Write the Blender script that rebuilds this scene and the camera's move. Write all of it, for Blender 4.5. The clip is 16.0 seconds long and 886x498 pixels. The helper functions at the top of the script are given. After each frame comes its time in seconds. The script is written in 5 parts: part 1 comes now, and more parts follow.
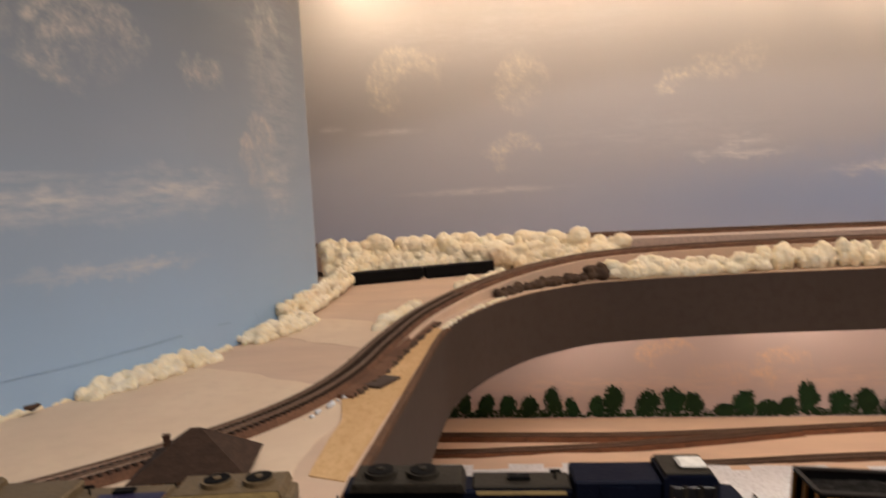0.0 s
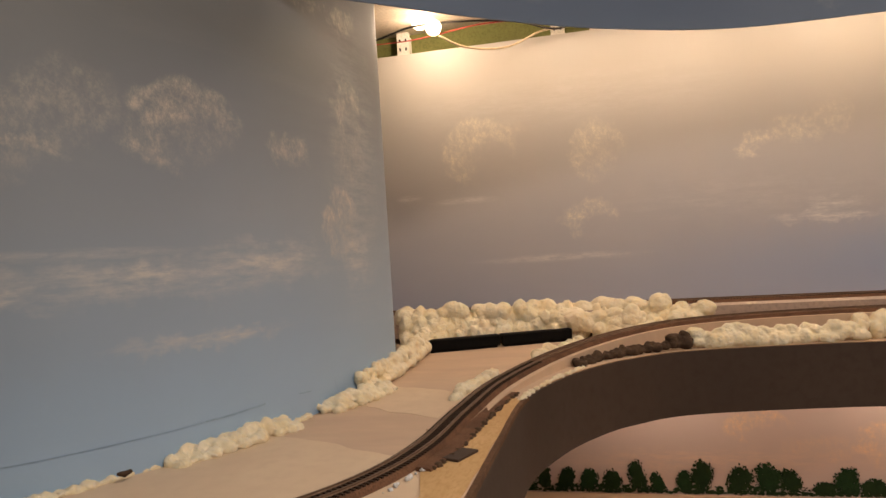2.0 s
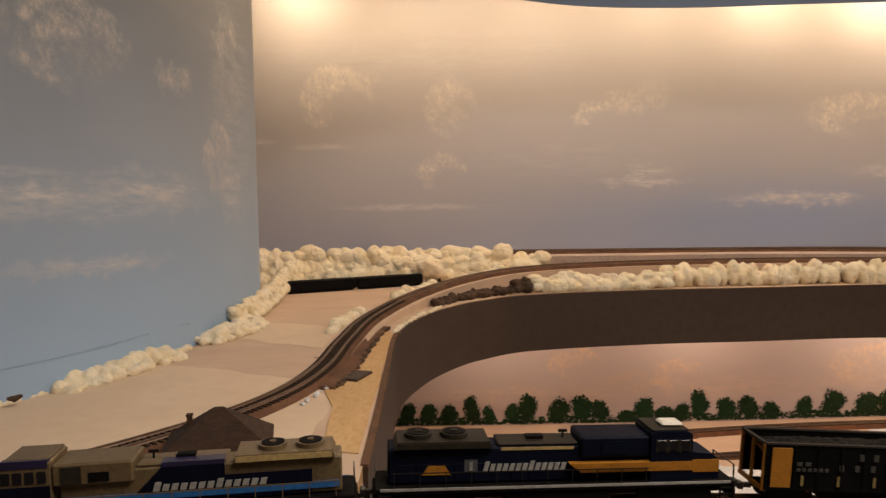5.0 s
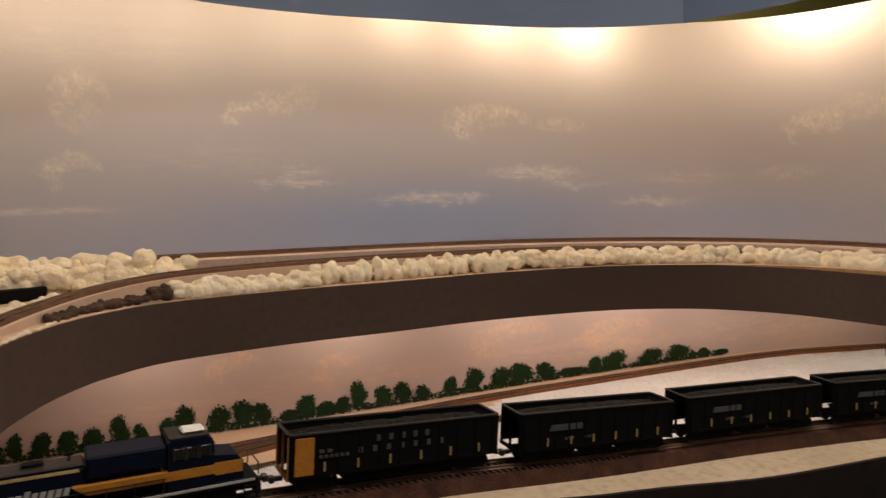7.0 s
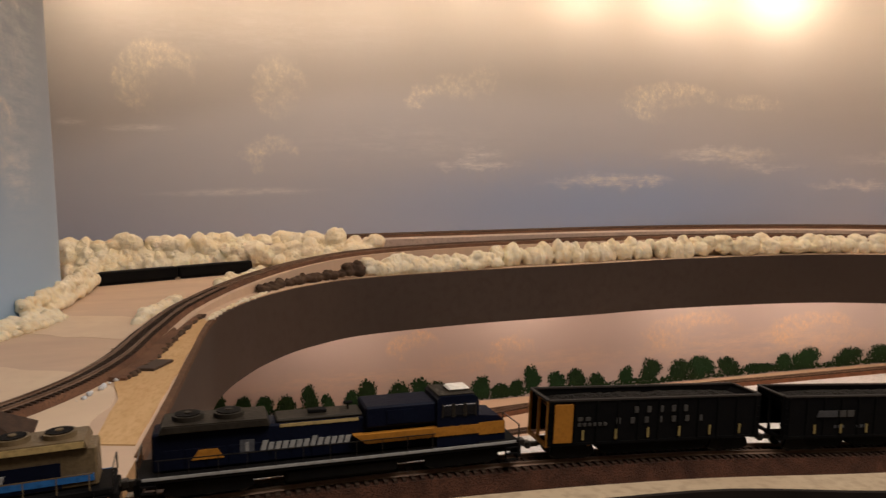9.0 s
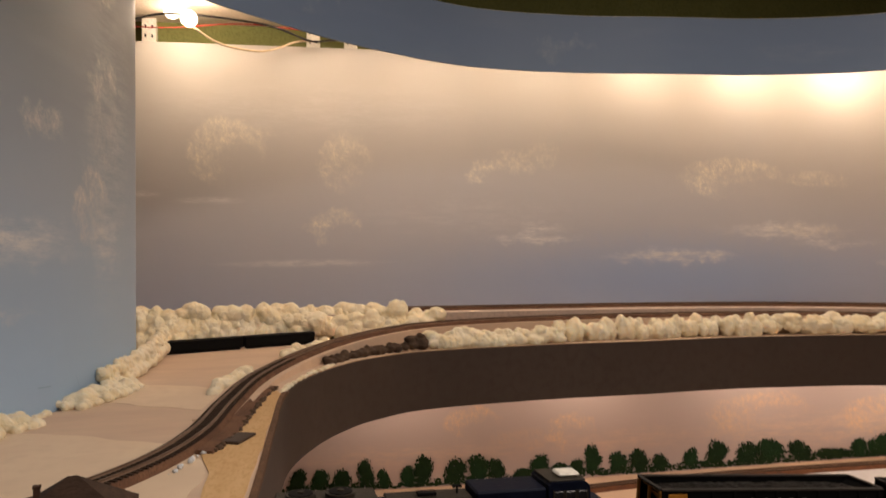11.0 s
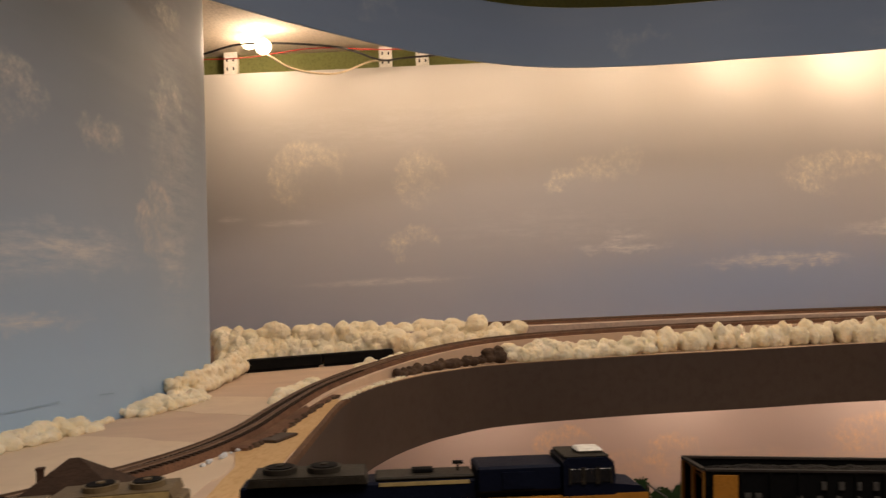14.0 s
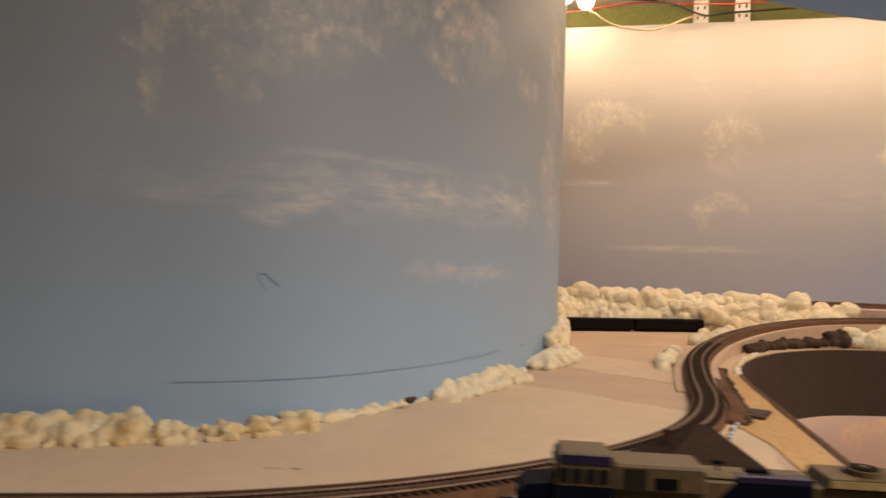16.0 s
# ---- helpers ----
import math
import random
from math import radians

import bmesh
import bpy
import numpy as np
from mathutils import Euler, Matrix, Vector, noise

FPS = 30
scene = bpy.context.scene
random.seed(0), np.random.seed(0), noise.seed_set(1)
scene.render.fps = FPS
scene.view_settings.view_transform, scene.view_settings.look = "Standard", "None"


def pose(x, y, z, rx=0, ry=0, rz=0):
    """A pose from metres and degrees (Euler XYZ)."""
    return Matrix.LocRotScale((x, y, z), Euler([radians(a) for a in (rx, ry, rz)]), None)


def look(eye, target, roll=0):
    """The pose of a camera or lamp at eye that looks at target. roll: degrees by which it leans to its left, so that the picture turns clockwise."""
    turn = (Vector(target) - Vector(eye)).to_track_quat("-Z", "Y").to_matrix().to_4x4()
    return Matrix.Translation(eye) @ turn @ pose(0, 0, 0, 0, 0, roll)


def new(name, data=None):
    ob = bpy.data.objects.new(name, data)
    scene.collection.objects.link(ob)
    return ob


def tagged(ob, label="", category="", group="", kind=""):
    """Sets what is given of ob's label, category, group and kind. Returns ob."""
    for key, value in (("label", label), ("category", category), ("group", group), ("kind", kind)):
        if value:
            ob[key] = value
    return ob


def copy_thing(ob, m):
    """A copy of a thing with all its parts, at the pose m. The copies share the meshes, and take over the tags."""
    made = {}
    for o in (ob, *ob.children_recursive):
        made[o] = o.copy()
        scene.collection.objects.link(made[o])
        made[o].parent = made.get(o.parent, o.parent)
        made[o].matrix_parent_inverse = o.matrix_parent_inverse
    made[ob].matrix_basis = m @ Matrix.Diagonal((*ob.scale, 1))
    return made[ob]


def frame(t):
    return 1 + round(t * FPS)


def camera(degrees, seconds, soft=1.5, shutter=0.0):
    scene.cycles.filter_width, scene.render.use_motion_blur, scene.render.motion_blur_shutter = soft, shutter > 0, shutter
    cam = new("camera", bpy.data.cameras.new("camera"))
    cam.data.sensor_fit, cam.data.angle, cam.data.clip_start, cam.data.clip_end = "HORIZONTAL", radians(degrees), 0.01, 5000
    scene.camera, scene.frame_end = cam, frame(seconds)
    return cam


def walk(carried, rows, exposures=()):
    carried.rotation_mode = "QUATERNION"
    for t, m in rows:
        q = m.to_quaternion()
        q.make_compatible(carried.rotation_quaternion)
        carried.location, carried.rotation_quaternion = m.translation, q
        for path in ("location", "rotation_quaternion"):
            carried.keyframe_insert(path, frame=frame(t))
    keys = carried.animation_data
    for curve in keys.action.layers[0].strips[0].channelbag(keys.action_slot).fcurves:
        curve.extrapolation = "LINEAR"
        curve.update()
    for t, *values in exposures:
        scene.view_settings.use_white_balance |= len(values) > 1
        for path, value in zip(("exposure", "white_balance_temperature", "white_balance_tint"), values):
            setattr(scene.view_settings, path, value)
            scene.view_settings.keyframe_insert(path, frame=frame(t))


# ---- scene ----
cam = camera(63.8, 16.0, 1.4, 0.4)
METRES, EYE, TILT, LEAN, TURN = 8.0, 1.5, 0.0, 0.0, 8.5
PATH = [
    (0, (0.176, 0.099, 1.538), (-0.111, 2.069, 1.352), -3.0),
    (0.5, (0.158, 0.107, 1.55), (-0.292, 2.056, 1.539), -3.4),
    (1, (0.164, 0.113, 1.554), (-0.339, 2.047, 1.639), -4.2),
    (1.5, (0.175, 0.106, 1.553), (-0.345, 2.037, 1.611), -4.1),
    (2, (0.176, 0.093, 1.546), (-0.31, 2.033, 1.551), -3.6),
    (2.5, (0.181, 0.057, 1.543), (-0.233, 2.014, 1.515), -2.4),
    (3, (0.178, 0.044, 1.529), (-0.123, 2.019, 1.455), -1.9),
    (5.5, (0.084, 0.003, 1.534), (0.29, 1.987, 1.394), -0.2),
    (6, (0.136, -0.008, 1.54), (0.608, 1.932, 1.422), 0.0),
    (6.5, (0.189, -0.001, 1.535), (0.886, 1.869, 1.398), -1.0),
    (7, (0.216, -0.008, 1.532), (1.026, 1.814, 1.379), -1.2),
    (7.5, (0.23, -0.012, 1.528), (1.1, 1.78, 1.354), -1.2),
    (8, (0.216, 0.005, 1.52), (1.003, 1.834, 1.33), -1.1),
    (8.5, (0.177, 0.027, 1.512), (0.689, 1.951, 1.319), -1.6),
    (11, (0.098, 0.038, 1.519), (0.407, 2.013, 1.548), -0.5),
    (11.5, (0.099, 0.055, 1.536), (0.369, 2.028, 1.715), 0.8),
    (12, (0.11, 0.077, 1.513), (0.373, 2.046, 1.748), 0.8),
    (12.5, (0.149, 0.088, 1.496), (0.438, 2.05, 1.755), -0.0),
    (13, (0.201, 0.095, 1.464), (0.421, 2.068, 1.712), -2.0),
    (13.5, (0.196, 0.084, 1.455), (0.273, 2.074, 1.641), -2.6),
    (14, (0.171, 0.081, 1.467), (0.182, 2.076, 1.602), -2.6),
    (14.5, (0.107, 0.072, 1.47), (-0.028, 2.065, 1.58), -0.5),
    (15, (0.054, 0.058, 1.473), (-0.297, 2.025, 1.559), 2.2),
    (15.5, (-0.018, 0.053, 1.468), (-0.445, 2.006, 1.537), 2.7),
    (16, (-0.149, 0.057, 1.48), (-0.6, 2.005, 1.495), 1.9),
]
walk(cam, [(t, look(eye, target, roll)) for t, eye, target, roll in PATH], ((0, 0.21, 5920, 10), (0.5, 0.05, 6080, 10), (1.5, 0.0, 6430, 10), (3, -0.03, 6700, 10), (5.5, 0.05, 6450, 10), (7, -0.06, 6170, 10), (8.5, -0.02, 6150, 10), (11, -0.09, 6300, 10), (12.5, -0.17, 6380, 10), (14.2, -0.18, 6500, 10), (15, -0.1, 6550, 10), (16, 0.25, 6700, 10)))

# ---- world, lights ----
world = bpy.data.worlds.new("world")
scene.world = world
world.use_nodes = True
world.node_tree.nodes["Background"].inputs[0].default_value = (0.9, 0.8, 0.7, 1)
world.node_tree.nodes["Background"].inputs[1].default_value = 0.02


def point_lamp(name, at, watts, colour, radius=0.018):
    d = bpy.data.lights.new(name, "POINT")
    d.energy, d.color, d.shadow_soft_size = watts, colour, radius
    ob = new(name, d)
    ob.location = at
    return ob


def area_lamp(name, at, target, watts, colour, sx, sy):
    d = bpy.data.lights.new(name, "AREA")
    d.energy, d.color, d.shape, d.size, d.size_y = watts, colour, "RECTANGLE", sx, sy
    ob = new(name, d)
    ob.matrix_world = look(at, target)
    return ob


WARM = (1.0, 0.745, 0.54)
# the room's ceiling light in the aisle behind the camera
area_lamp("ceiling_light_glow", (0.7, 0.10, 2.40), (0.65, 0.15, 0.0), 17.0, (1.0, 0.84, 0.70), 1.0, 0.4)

# ---- materials ----
MATS = {}


def nodes_of(name):
    m = bpy.data.materials.new(name)
    m.use_nodes = True
    nt = m.node_tree
    return m, nt, nt.nodes, nt.links, nt.nodes["Principled BSDF"]


def mixed(nt, fac, a, b):
    n = nt.nodes.new("ShaderNodeMix")
    n.data_type = "RGBA"
    for i, v in ((6, a), (7, b)):
        if isinstance(v, tuple):
            n.inputs[i].default_value = (*v, 1)
        else:
            nt.links.new(v, n.inputs[i])
    if isinstance(fac, float):
        n.inputs[0].default_value = fac
    else:
        nt.links.new(fac, n.inputs[0])
    return n.outputs[2]


def noise_of(nt, scale, detail=4.0, stretch=(1, 1, 1), lo=0.35, hi=0.65, rough=0.55):
    t = nt.nodes.new("ShaderNodeTexCoord")
    mp = nt.nodes.new("ShaderNodeMapping")
    mp.inputs[3].default_value = stretch
    nt.links.new(t.outputs["Object"], mp.inputs[0])
    n = nt.nodes.new("ShaderNodeTexNoise")
    n.inputs["Scale"].default_value, n.inputs["Detail"].default_value = scale, detail
    n.inputs["Roughness"].default_value = rough
    nt.links.new(mp.outputs[0], n.inputs["Vector"])
    r = nt.nodes.new("ShaderNodeMapRange")
    r.inputs[1].default_value, r.inputs[2].default_value = lo, hi
    nt.links.new(n.outputs[0], r.inputs[0])
    return r.outputs[0]


def bumped(nt, bsdf, height, strength, dist):
    b = nt.nodes.new("ShaderNodeBump")
    b.inputs["Strength"].default_value, b.inputs["Distance"].default_value = strength, dist
    nt.links.new(height, b.inputs["Height"])
    nt.links.new(b.outputs[0], bsdf.inputs["Normal"])


def mat(name, a, b=None, scale=20.0, fine=200.0, rough=0.7, metal=0.0, bump=0.2, dist=0.001, stretch=(1, 1, 1), c=None):
    """Two tones mixed by a coarse noise, a third by a fine one, with fine relief."""
    if name in MATS:
        return MATS[name]
    m, nt, nodes, links, bsdf = nodes_of(name)
    b = b or tuple(v * 0.8 for v in a)
    col = mixed(nt, noise_of(nt, scale, stretch=stretch), a, b)
    fine_n = noise_of(nt, fine, 3.0, stretch=stretch, lo=0.45, hi=0.8)
    col = mixed(nt, fine_n, col, c or tuple(v * 0.75 for v in b))
    links.new(col, bsdf.inputs["Base Color"])
    bsdf.inputs["Roughness"].default_value, bsdf.inputs["Metallic"].default_value = rough, metal
    bsdf.inputs["Specular IOR Level"].default_value = 0.2 if rough > 0.6 else 0.4
    bumped(nt, bsdf, fine_n, bump, dist)
    MATS[name] = m
    return m


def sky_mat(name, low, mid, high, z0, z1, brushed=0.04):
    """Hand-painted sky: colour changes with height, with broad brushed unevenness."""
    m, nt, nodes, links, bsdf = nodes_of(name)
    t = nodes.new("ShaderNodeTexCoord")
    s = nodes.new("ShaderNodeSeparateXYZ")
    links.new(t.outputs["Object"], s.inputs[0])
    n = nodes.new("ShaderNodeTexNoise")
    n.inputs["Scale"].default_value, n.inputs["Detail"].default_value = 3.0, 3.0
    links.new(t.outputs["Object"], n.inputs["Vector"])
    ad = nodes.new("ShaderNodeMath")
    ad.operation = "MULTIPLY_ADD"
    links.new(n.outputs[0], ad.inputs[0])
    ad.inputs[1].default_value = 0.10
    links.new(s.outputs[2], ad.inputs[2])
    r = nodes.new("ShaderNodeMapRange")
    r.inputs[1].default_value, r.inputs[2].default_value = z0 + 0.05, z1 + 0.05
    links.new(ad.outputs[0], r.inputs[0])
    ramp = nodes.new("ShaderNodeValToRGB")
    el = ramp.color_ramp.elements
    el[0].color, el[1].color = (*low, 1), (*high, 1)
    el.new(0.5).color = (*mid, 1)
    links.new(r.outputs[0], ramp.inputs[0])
    streak = noise_of(nt, 5.0, 5.0, stretch=(1, 1, 6), lo=0.5, hi=0.85)
    soft = nodes.new("ShaderNodeMath")
    soft.operation = "MULTIPLY"
    soft.inputs[1].default_value = brushed
    links.new(streak, soft.inputs[0])
    col = mixed(nt, soft.outputs[0], ramp.outputs[0], (0.75, 0.74, 0.74))
    links.new(col, bsdf.inputs["Base Color"])
    bsdf.inputs["Roughness"].default_value = 0.55
    bumped(nt, bsdf, noise_of(nt, 160.0, 3.0), 0.05, 0.0006)
    return m


def cloud_mat(name, tone, dab, wide, amount, flat=1.0):
    """Dabbed cloud paint that breaks up towards the edges of its patch; UV runs 0 to 1 over the patch."""
    m, nt, nodes, links, bsdf = nodes_of(name)
    uv = nodes.new("ShaderNodeUVMap")
    mp = nodes.new("ShaderNodeMapping")
    mp.inputs[1].default_value = (-0.5, -0.5, 0)
    links.new(uv.outputs[0], mp.inputs[0])
    ln = nodes.new("ShaderNodeVectorMath")
    ln.operation = "LENGTH"
    links.new(mp.outputs[0], ln.inputs[0])
    fall = nodes.new("ShaderNodeMapRange")
    fall.inputs[1].default_value, fall.inputs[2].default_value = 0.5, 0.12
    links.new(ln.outputs["Value"], fall.inputs[0])
    big = noise_of(nt, wide, 4.0, stretch=(1, 1, 1.8 * flat), lo=0.30, hi=0.66)
    small = noise_of(nt, dab, 6.0, stretch=(1, 1, 1.4 * flat), lo=0.34, hi=0.72, rough=0.75)
    pr = nodes.new("ShaderNodeMath")
    pr.operation = "MULTIPLY"
    links.new(big, pr.inputs[0])
    links.new(fall.outputs[0], pr.inputs[1])
    pr2 = nodes.new("ShaderNodeMath")
    pr2.operation = "MULTIPLY_ADD"
    links.new(small, pr2.inputs[0])
    pr2.inputs[1].default_value, pr2.inputs[2].default_value = 0.75, 0.25
    pr3 = nodes.new("ShaderNodeMath")
    pr3.operation = "MULTIPLY"
    links.new(pr.outputs[0], pr3.inputs[0])
    links.new(pr2.outputs[0], pr3.inputs[1])
    pr4 = nodes.new("ShaderNodeMapRange")
    pr4.interpolation_type = "SMOOTHSTEP"
    pr4.inputs[1].default_value, pr4.inputs[2].default_value = 0.20 / amount, 0.62 / amount
    links.new(pr3.outputs[0], pr4.inputs[0])
    bsdf.inputs["Base Color"].default_value = (*tone, 1)
    bsdf.inputs["Roughness"].default_value = 0.6
    links.new(pr4.outputs[0], bsdf.inputs["Alpha"])
    return m


def paint_clouds(m, tone_dab, tone_soft, strong, clouds, washes=(), tone_wash=(0.33, 0.44, 0.70)):
    """Cloud paint over a sky material, in the UV of metres along and up the backdrop.
    Clouds: middle along, middle height, half width, half height, kind, strength; a rim is dabbed on its upper left side only."""
    nt = m.node_tree
    nodes, links = nt.nodes, nt.links
    bsdf = nodes["Principled BSDF"]
    base = bsdf.inputs["Base Color"].links[0].from_socket
    uv = nodes.new("ShaderNodeUVMap").outputs[0]

    def grain(scale, stretch, detail, lo, hi, rough=0.6, turn=0.0, colour=False):
        mp = nodes.new("ShaderNodeMapping")
        mp.inputs[2].default_value = (0, 0, turn)
        mp.inputs[3].default_value = stretch
        links.new(uv, mp.inputs[0])
        n = nodes.new("ShaderNodeTexNoise")
        n.inputs["Scale"].default_value, n.inputs["Detail"].default_value, n.inputs["Roughness"].default_value = scale, detail, rough
        links.new(mp.outputs[0], n.inputs["Vector"])
        if colour:
            return n.outputs[1]
        r = nodes.new("ShaderNodeMapRange")
        r.inputs[1].default_value, r.inputs[2].default_value = lo, hi
        links.new(n.outputs[0], r.inputs[0])
        return r.outputs[0]

    def calc(op, a, b):
        n = nodes.new("ShaderNodeMath")
        n.operation = op
        n.use_clamp = True
        for i, v in ((0, a), (1, b)):
            if isinstance(v, float):
                n.inputs[i].default_value = v
            else:
                links.new(v, n.inputs[i])
        return n.outputs[0]

    shift = nodes.new("ShaderNodeVectorMath")
    shift.operation = "MULTIPLY_ADD"
    links.new(grain(26.0, (1, 1, 1), 4.0, 0, 1, colour=True), shift.inputs[0])
    shift.inputs[1].default_value, shift.inputs[2].default_value = (0.075, 0.060, 0), (-0.0375, -0.030, 0)
    bent = nodes.new("ShaderNodeVectorMath")
    links.new(uv, bent.inputs[0])
    links.new(shift.outputs[0], bent.inputs[1])

    def oval(cx, cz, rx, rz, far, near, warped=True):
        mp = nodes.new("ShaderNodeMapping")
        mp.inputs[1].default_value, mp.inputs[3].default_value = (-cx / rx, -cz / rz, 0), (1 / rx, 1 / rz, 0)
        links.new(bent.outputs[0] if warped else uv, mp.inputs[0])
        ln = nodes.new("ShaderNodeVectorMath")
        ln.operation = "LENGTH"
        links.new(mp.outputs[0], ln.inputs[0])
        r = nodes.new("ShaderNodeMapRange")
        r.interpolation_type = "SMOOTHSTEP"
        r.inputs[1].default_value, r.inputs[2].default_value = far, near
        links.new(ln.outputs["Value"], r.inputs[0])
        return r.outputs[0]

    total = {"dab": 0.0, "soft": 0.0, "wash": 0.0}
    for cx, cz, rx, rz, kind, strength in clouds:
        if kind == "rim":
            v = oval(cx, cz, rx, rz, 1.12, 0.80)
            v = calc("MULTIPLY", v, calc("SUBTRACT", 1.0, calc("MULTIPLY", oval(cx + rx * 0.42, cz - rz * 0.50, rx, rz, 1.05, 0.50), 0.96)))
        elif kind == "puff":
            v = oval(cx, cz, rx, rz, 1.12, 0.45)
        else:
            v = oval(cx, cz, rx * 1.1, rz * 1.3, 1.15, 0.1, rz > 0.01)
        k = "soft" if kind == "soft" else "dab"
        total[k] = calc("MAXIMUM", total[k], calc("MULTIPLY", v, float(strength)))
    for cx, cz, rx, rz, strength in washes:
        total["wash"] = calc("MAXIMUM", total["wash"], calc("MULTIPLY", oval(cx, cz, rx, rz, 1.1, 0.0), float(strength)))
    bristle = calc("ADD", calc("MULTIPLY", grain(80.0, (1.3, 0.9, 1), 8.0, 0.43, 0.60, 0.8, 0.6), 0.88), 0.12)
    broad = grain(34.0, (1, 1, 1), 4.0, 0.38, 0.60)
    streak = calc("MULTIPLY", grain(9.0, (1.0, 6.0, 1), 6.0, 0.36, 0.58, 0.7), grain(30.0, (1.0, 4.0, 1), 6.0, 0.30, 0.56, 0.75))
    soft = calc("MULTIPLY", total["soft"], streak)
    dab = calc("MULTIPLY", calc("MULTIPLY", total["dab"], bristle), calc("ADD", calc("MULTIPLY", broad, 0.75), 0.25))
    haze = calc("MULTIPLY", calc("MULTIPLY", total["dab"], broad), 0.30)
    col = base
    if washes:
        col = mixed(nt, total["wash"], col, tone_wash)
    col = mixed(nt, calc("MULTIPLY", soft, strong), col, tone_soft)
    col = mixed(nt, calc("MAXIMUM", haze, calc("MULTIPLY", dab, min(1.0, strong * 1.4))), col, tone_dab)
    links.new(col, bsdf.inputs["Base Color"])


def along_uv(ob, path, around=4):
    """UV of a bent board: metres along its path and height."""
    run, acc = [0.0], 0.0
    for a, b in zip(path, path[1:]):
        acc += (b - a).length
        run.append(acc)
    me = ob.data
    lay = me.uv_layers.new(name="uv")
    for loop in me.loops:
        lay.data[loop.index].uv = (run[loop.vertex_index // around], me.vertices[loop.vertex_index].co.z)


# SKY turns paler and warmer upwards; SKY_LEFT darkens from blue to grey
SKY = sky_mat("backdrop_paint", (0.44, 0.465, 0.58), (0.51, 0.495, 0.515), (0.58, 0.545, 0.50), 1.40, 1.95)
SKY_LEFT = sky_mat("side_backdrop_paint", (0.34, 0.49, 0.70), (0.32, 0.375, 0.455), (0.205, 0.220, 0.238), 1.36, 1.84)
SKY_LOW = sky_mat("lower_backdrop_paint", (0.62, 0.52, 0.52), (0.60, 0.50, 0.49), (0.60, 0.52, 0.48), 0.95, 1.3)
VALANCE = sky_mat("valance_paint", (0.20, 0.275, 0.41), (0.19, 0.26, 0.40), (0.18, 0.245, 0.37), 1.9, 2.06)
PLY = mat("deck_plywood", (0.66, 0.50, 0.37), (0.58, 0.43, 0.325), 6.0, 26.0, 0.75, stretch=(1, 2.5, 1), bump=0.05, c=(0.60, 0.46, 0.34))
SKIM = mat("skim_coat", (0.745, 0.605, 0.450), (0.69, 0.545, 0.405), 9.0, 60.0, 0.8, bump=0.10, c=(0.68, 0.54, 0.40))
RAW_PLY = mat("raw_plywood", (0.66, 0.445, 0.225), (0.59, 0.38, 0.18), 14.0, 90.0, 0.7, stretch=(3, 1, 1), bump=0.05, c=(0.52, 0.31, 0.13))
PLY_EDGE = mat("plywood_edge", (0.50, 0.31, 0.15), (0.36, 0.21, 0.10), 30.0, 200.0, 0.8)
FASCIA = mat("fascia_board", (0.072, 0.049, 0.038), (0.062, 0.041, 0.031), 3.0, 60.0, 0.65, bump=0.05, c=(0.060, 0.038, 0.028))
FOAM = mat("expanding_foam", (0.93, 0.85, 0.66), (0.88, 0.74, 0.48), 26.0, 170.0, 0.42, bump=0.6, dist=0.003, c=(0.86, 0.80, 0.66))
FOAM_OLD = mat("aged_foam", (0.86, 0.76, 0.54), (0.72, 0.52, 0.25), 28.0, 260.0, 0.5, bump=0.4, dist=0.002, c=(0.82, 0.72, 0.52))
FOAM_BROWN = mat("painted_foam", (0.105, 0.066, 0.042), (0.058, 0.036, 0.025), 40.0, 240.0, 0.8, bump=0.5, dist=0.002)
for one in (FOAM, FOAM_OLD):
    skin = one.node_tree.nodes["Principled BSDF"]
    skin.inputs["Subsurface Weight"].default_value, skin.inputs["Subsurface Scale"].default_value = 0.15, 0.006
    skin.inputs["Subsurface Radius"].default_value = (1.0, 0.8, 0.55)
CORK = mat("cork_roadbed", (0.20, 0.105, 0.062), (0.125, 0.066, 0.042), 40.0, 500.0, 0.9, bump=0.6, dist=0.001)
BALLAST = mat("ballast", (0.085, 0.036, 0.021), (0.035, 0.016, 0.010), 60.0, 900.0, 0.95, bump=0.9, dist=0.001)
RAIL = mat("rail_metal", (0.18, 0.11, 0.072), (0.24, 0.16, 0.11), 60.0, 400.0, 0.55, 0.35, bump=0.1)
TIE = mat("tie_plastic", (0.035, 0.021, 0.015), (0.055, 0.034, 0.023), 80.0, 400.0, 0.8)
# the plaster's blue tint offsets the warm lamps over the lower deck
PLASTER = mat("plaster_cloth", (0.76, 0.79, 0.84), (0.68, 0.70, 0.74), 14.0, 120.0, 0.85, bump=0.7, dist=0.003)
GREEN_WALL = mat("olive_wall_paint", (0.205, 0.212, 0.072), (0.18, 0.185, 0.062), 6.0, 180.0, 0.8)
CEILING = mat("ceiling_paint", (0.70, 0.62, 0.50), (0.64, 0.56, 0.45), 4.0, 150.0, 0.9)
LID = mat("lid_board", (0.78, 0.68, 0.55), (0.70, 0.60, 0.47), 6.0, 150.0, 0.8)
CARPET = mat("floor_carpet", (0.22, 0.19, 0.16), (0.16, 0.14, 0.12), 30.0, 500.0, 1.0)
ROOM = mat("room_paint", (0.55, 0.50, 0.42), (0.50, 0.45, 0.38), 4.0, 150.0, 0.9)
WHITE = mat("white_paint", (0.80, 0.77, 0.70), (0.72, 0.68, 0.60), 20.0, 200.0, 0.6)
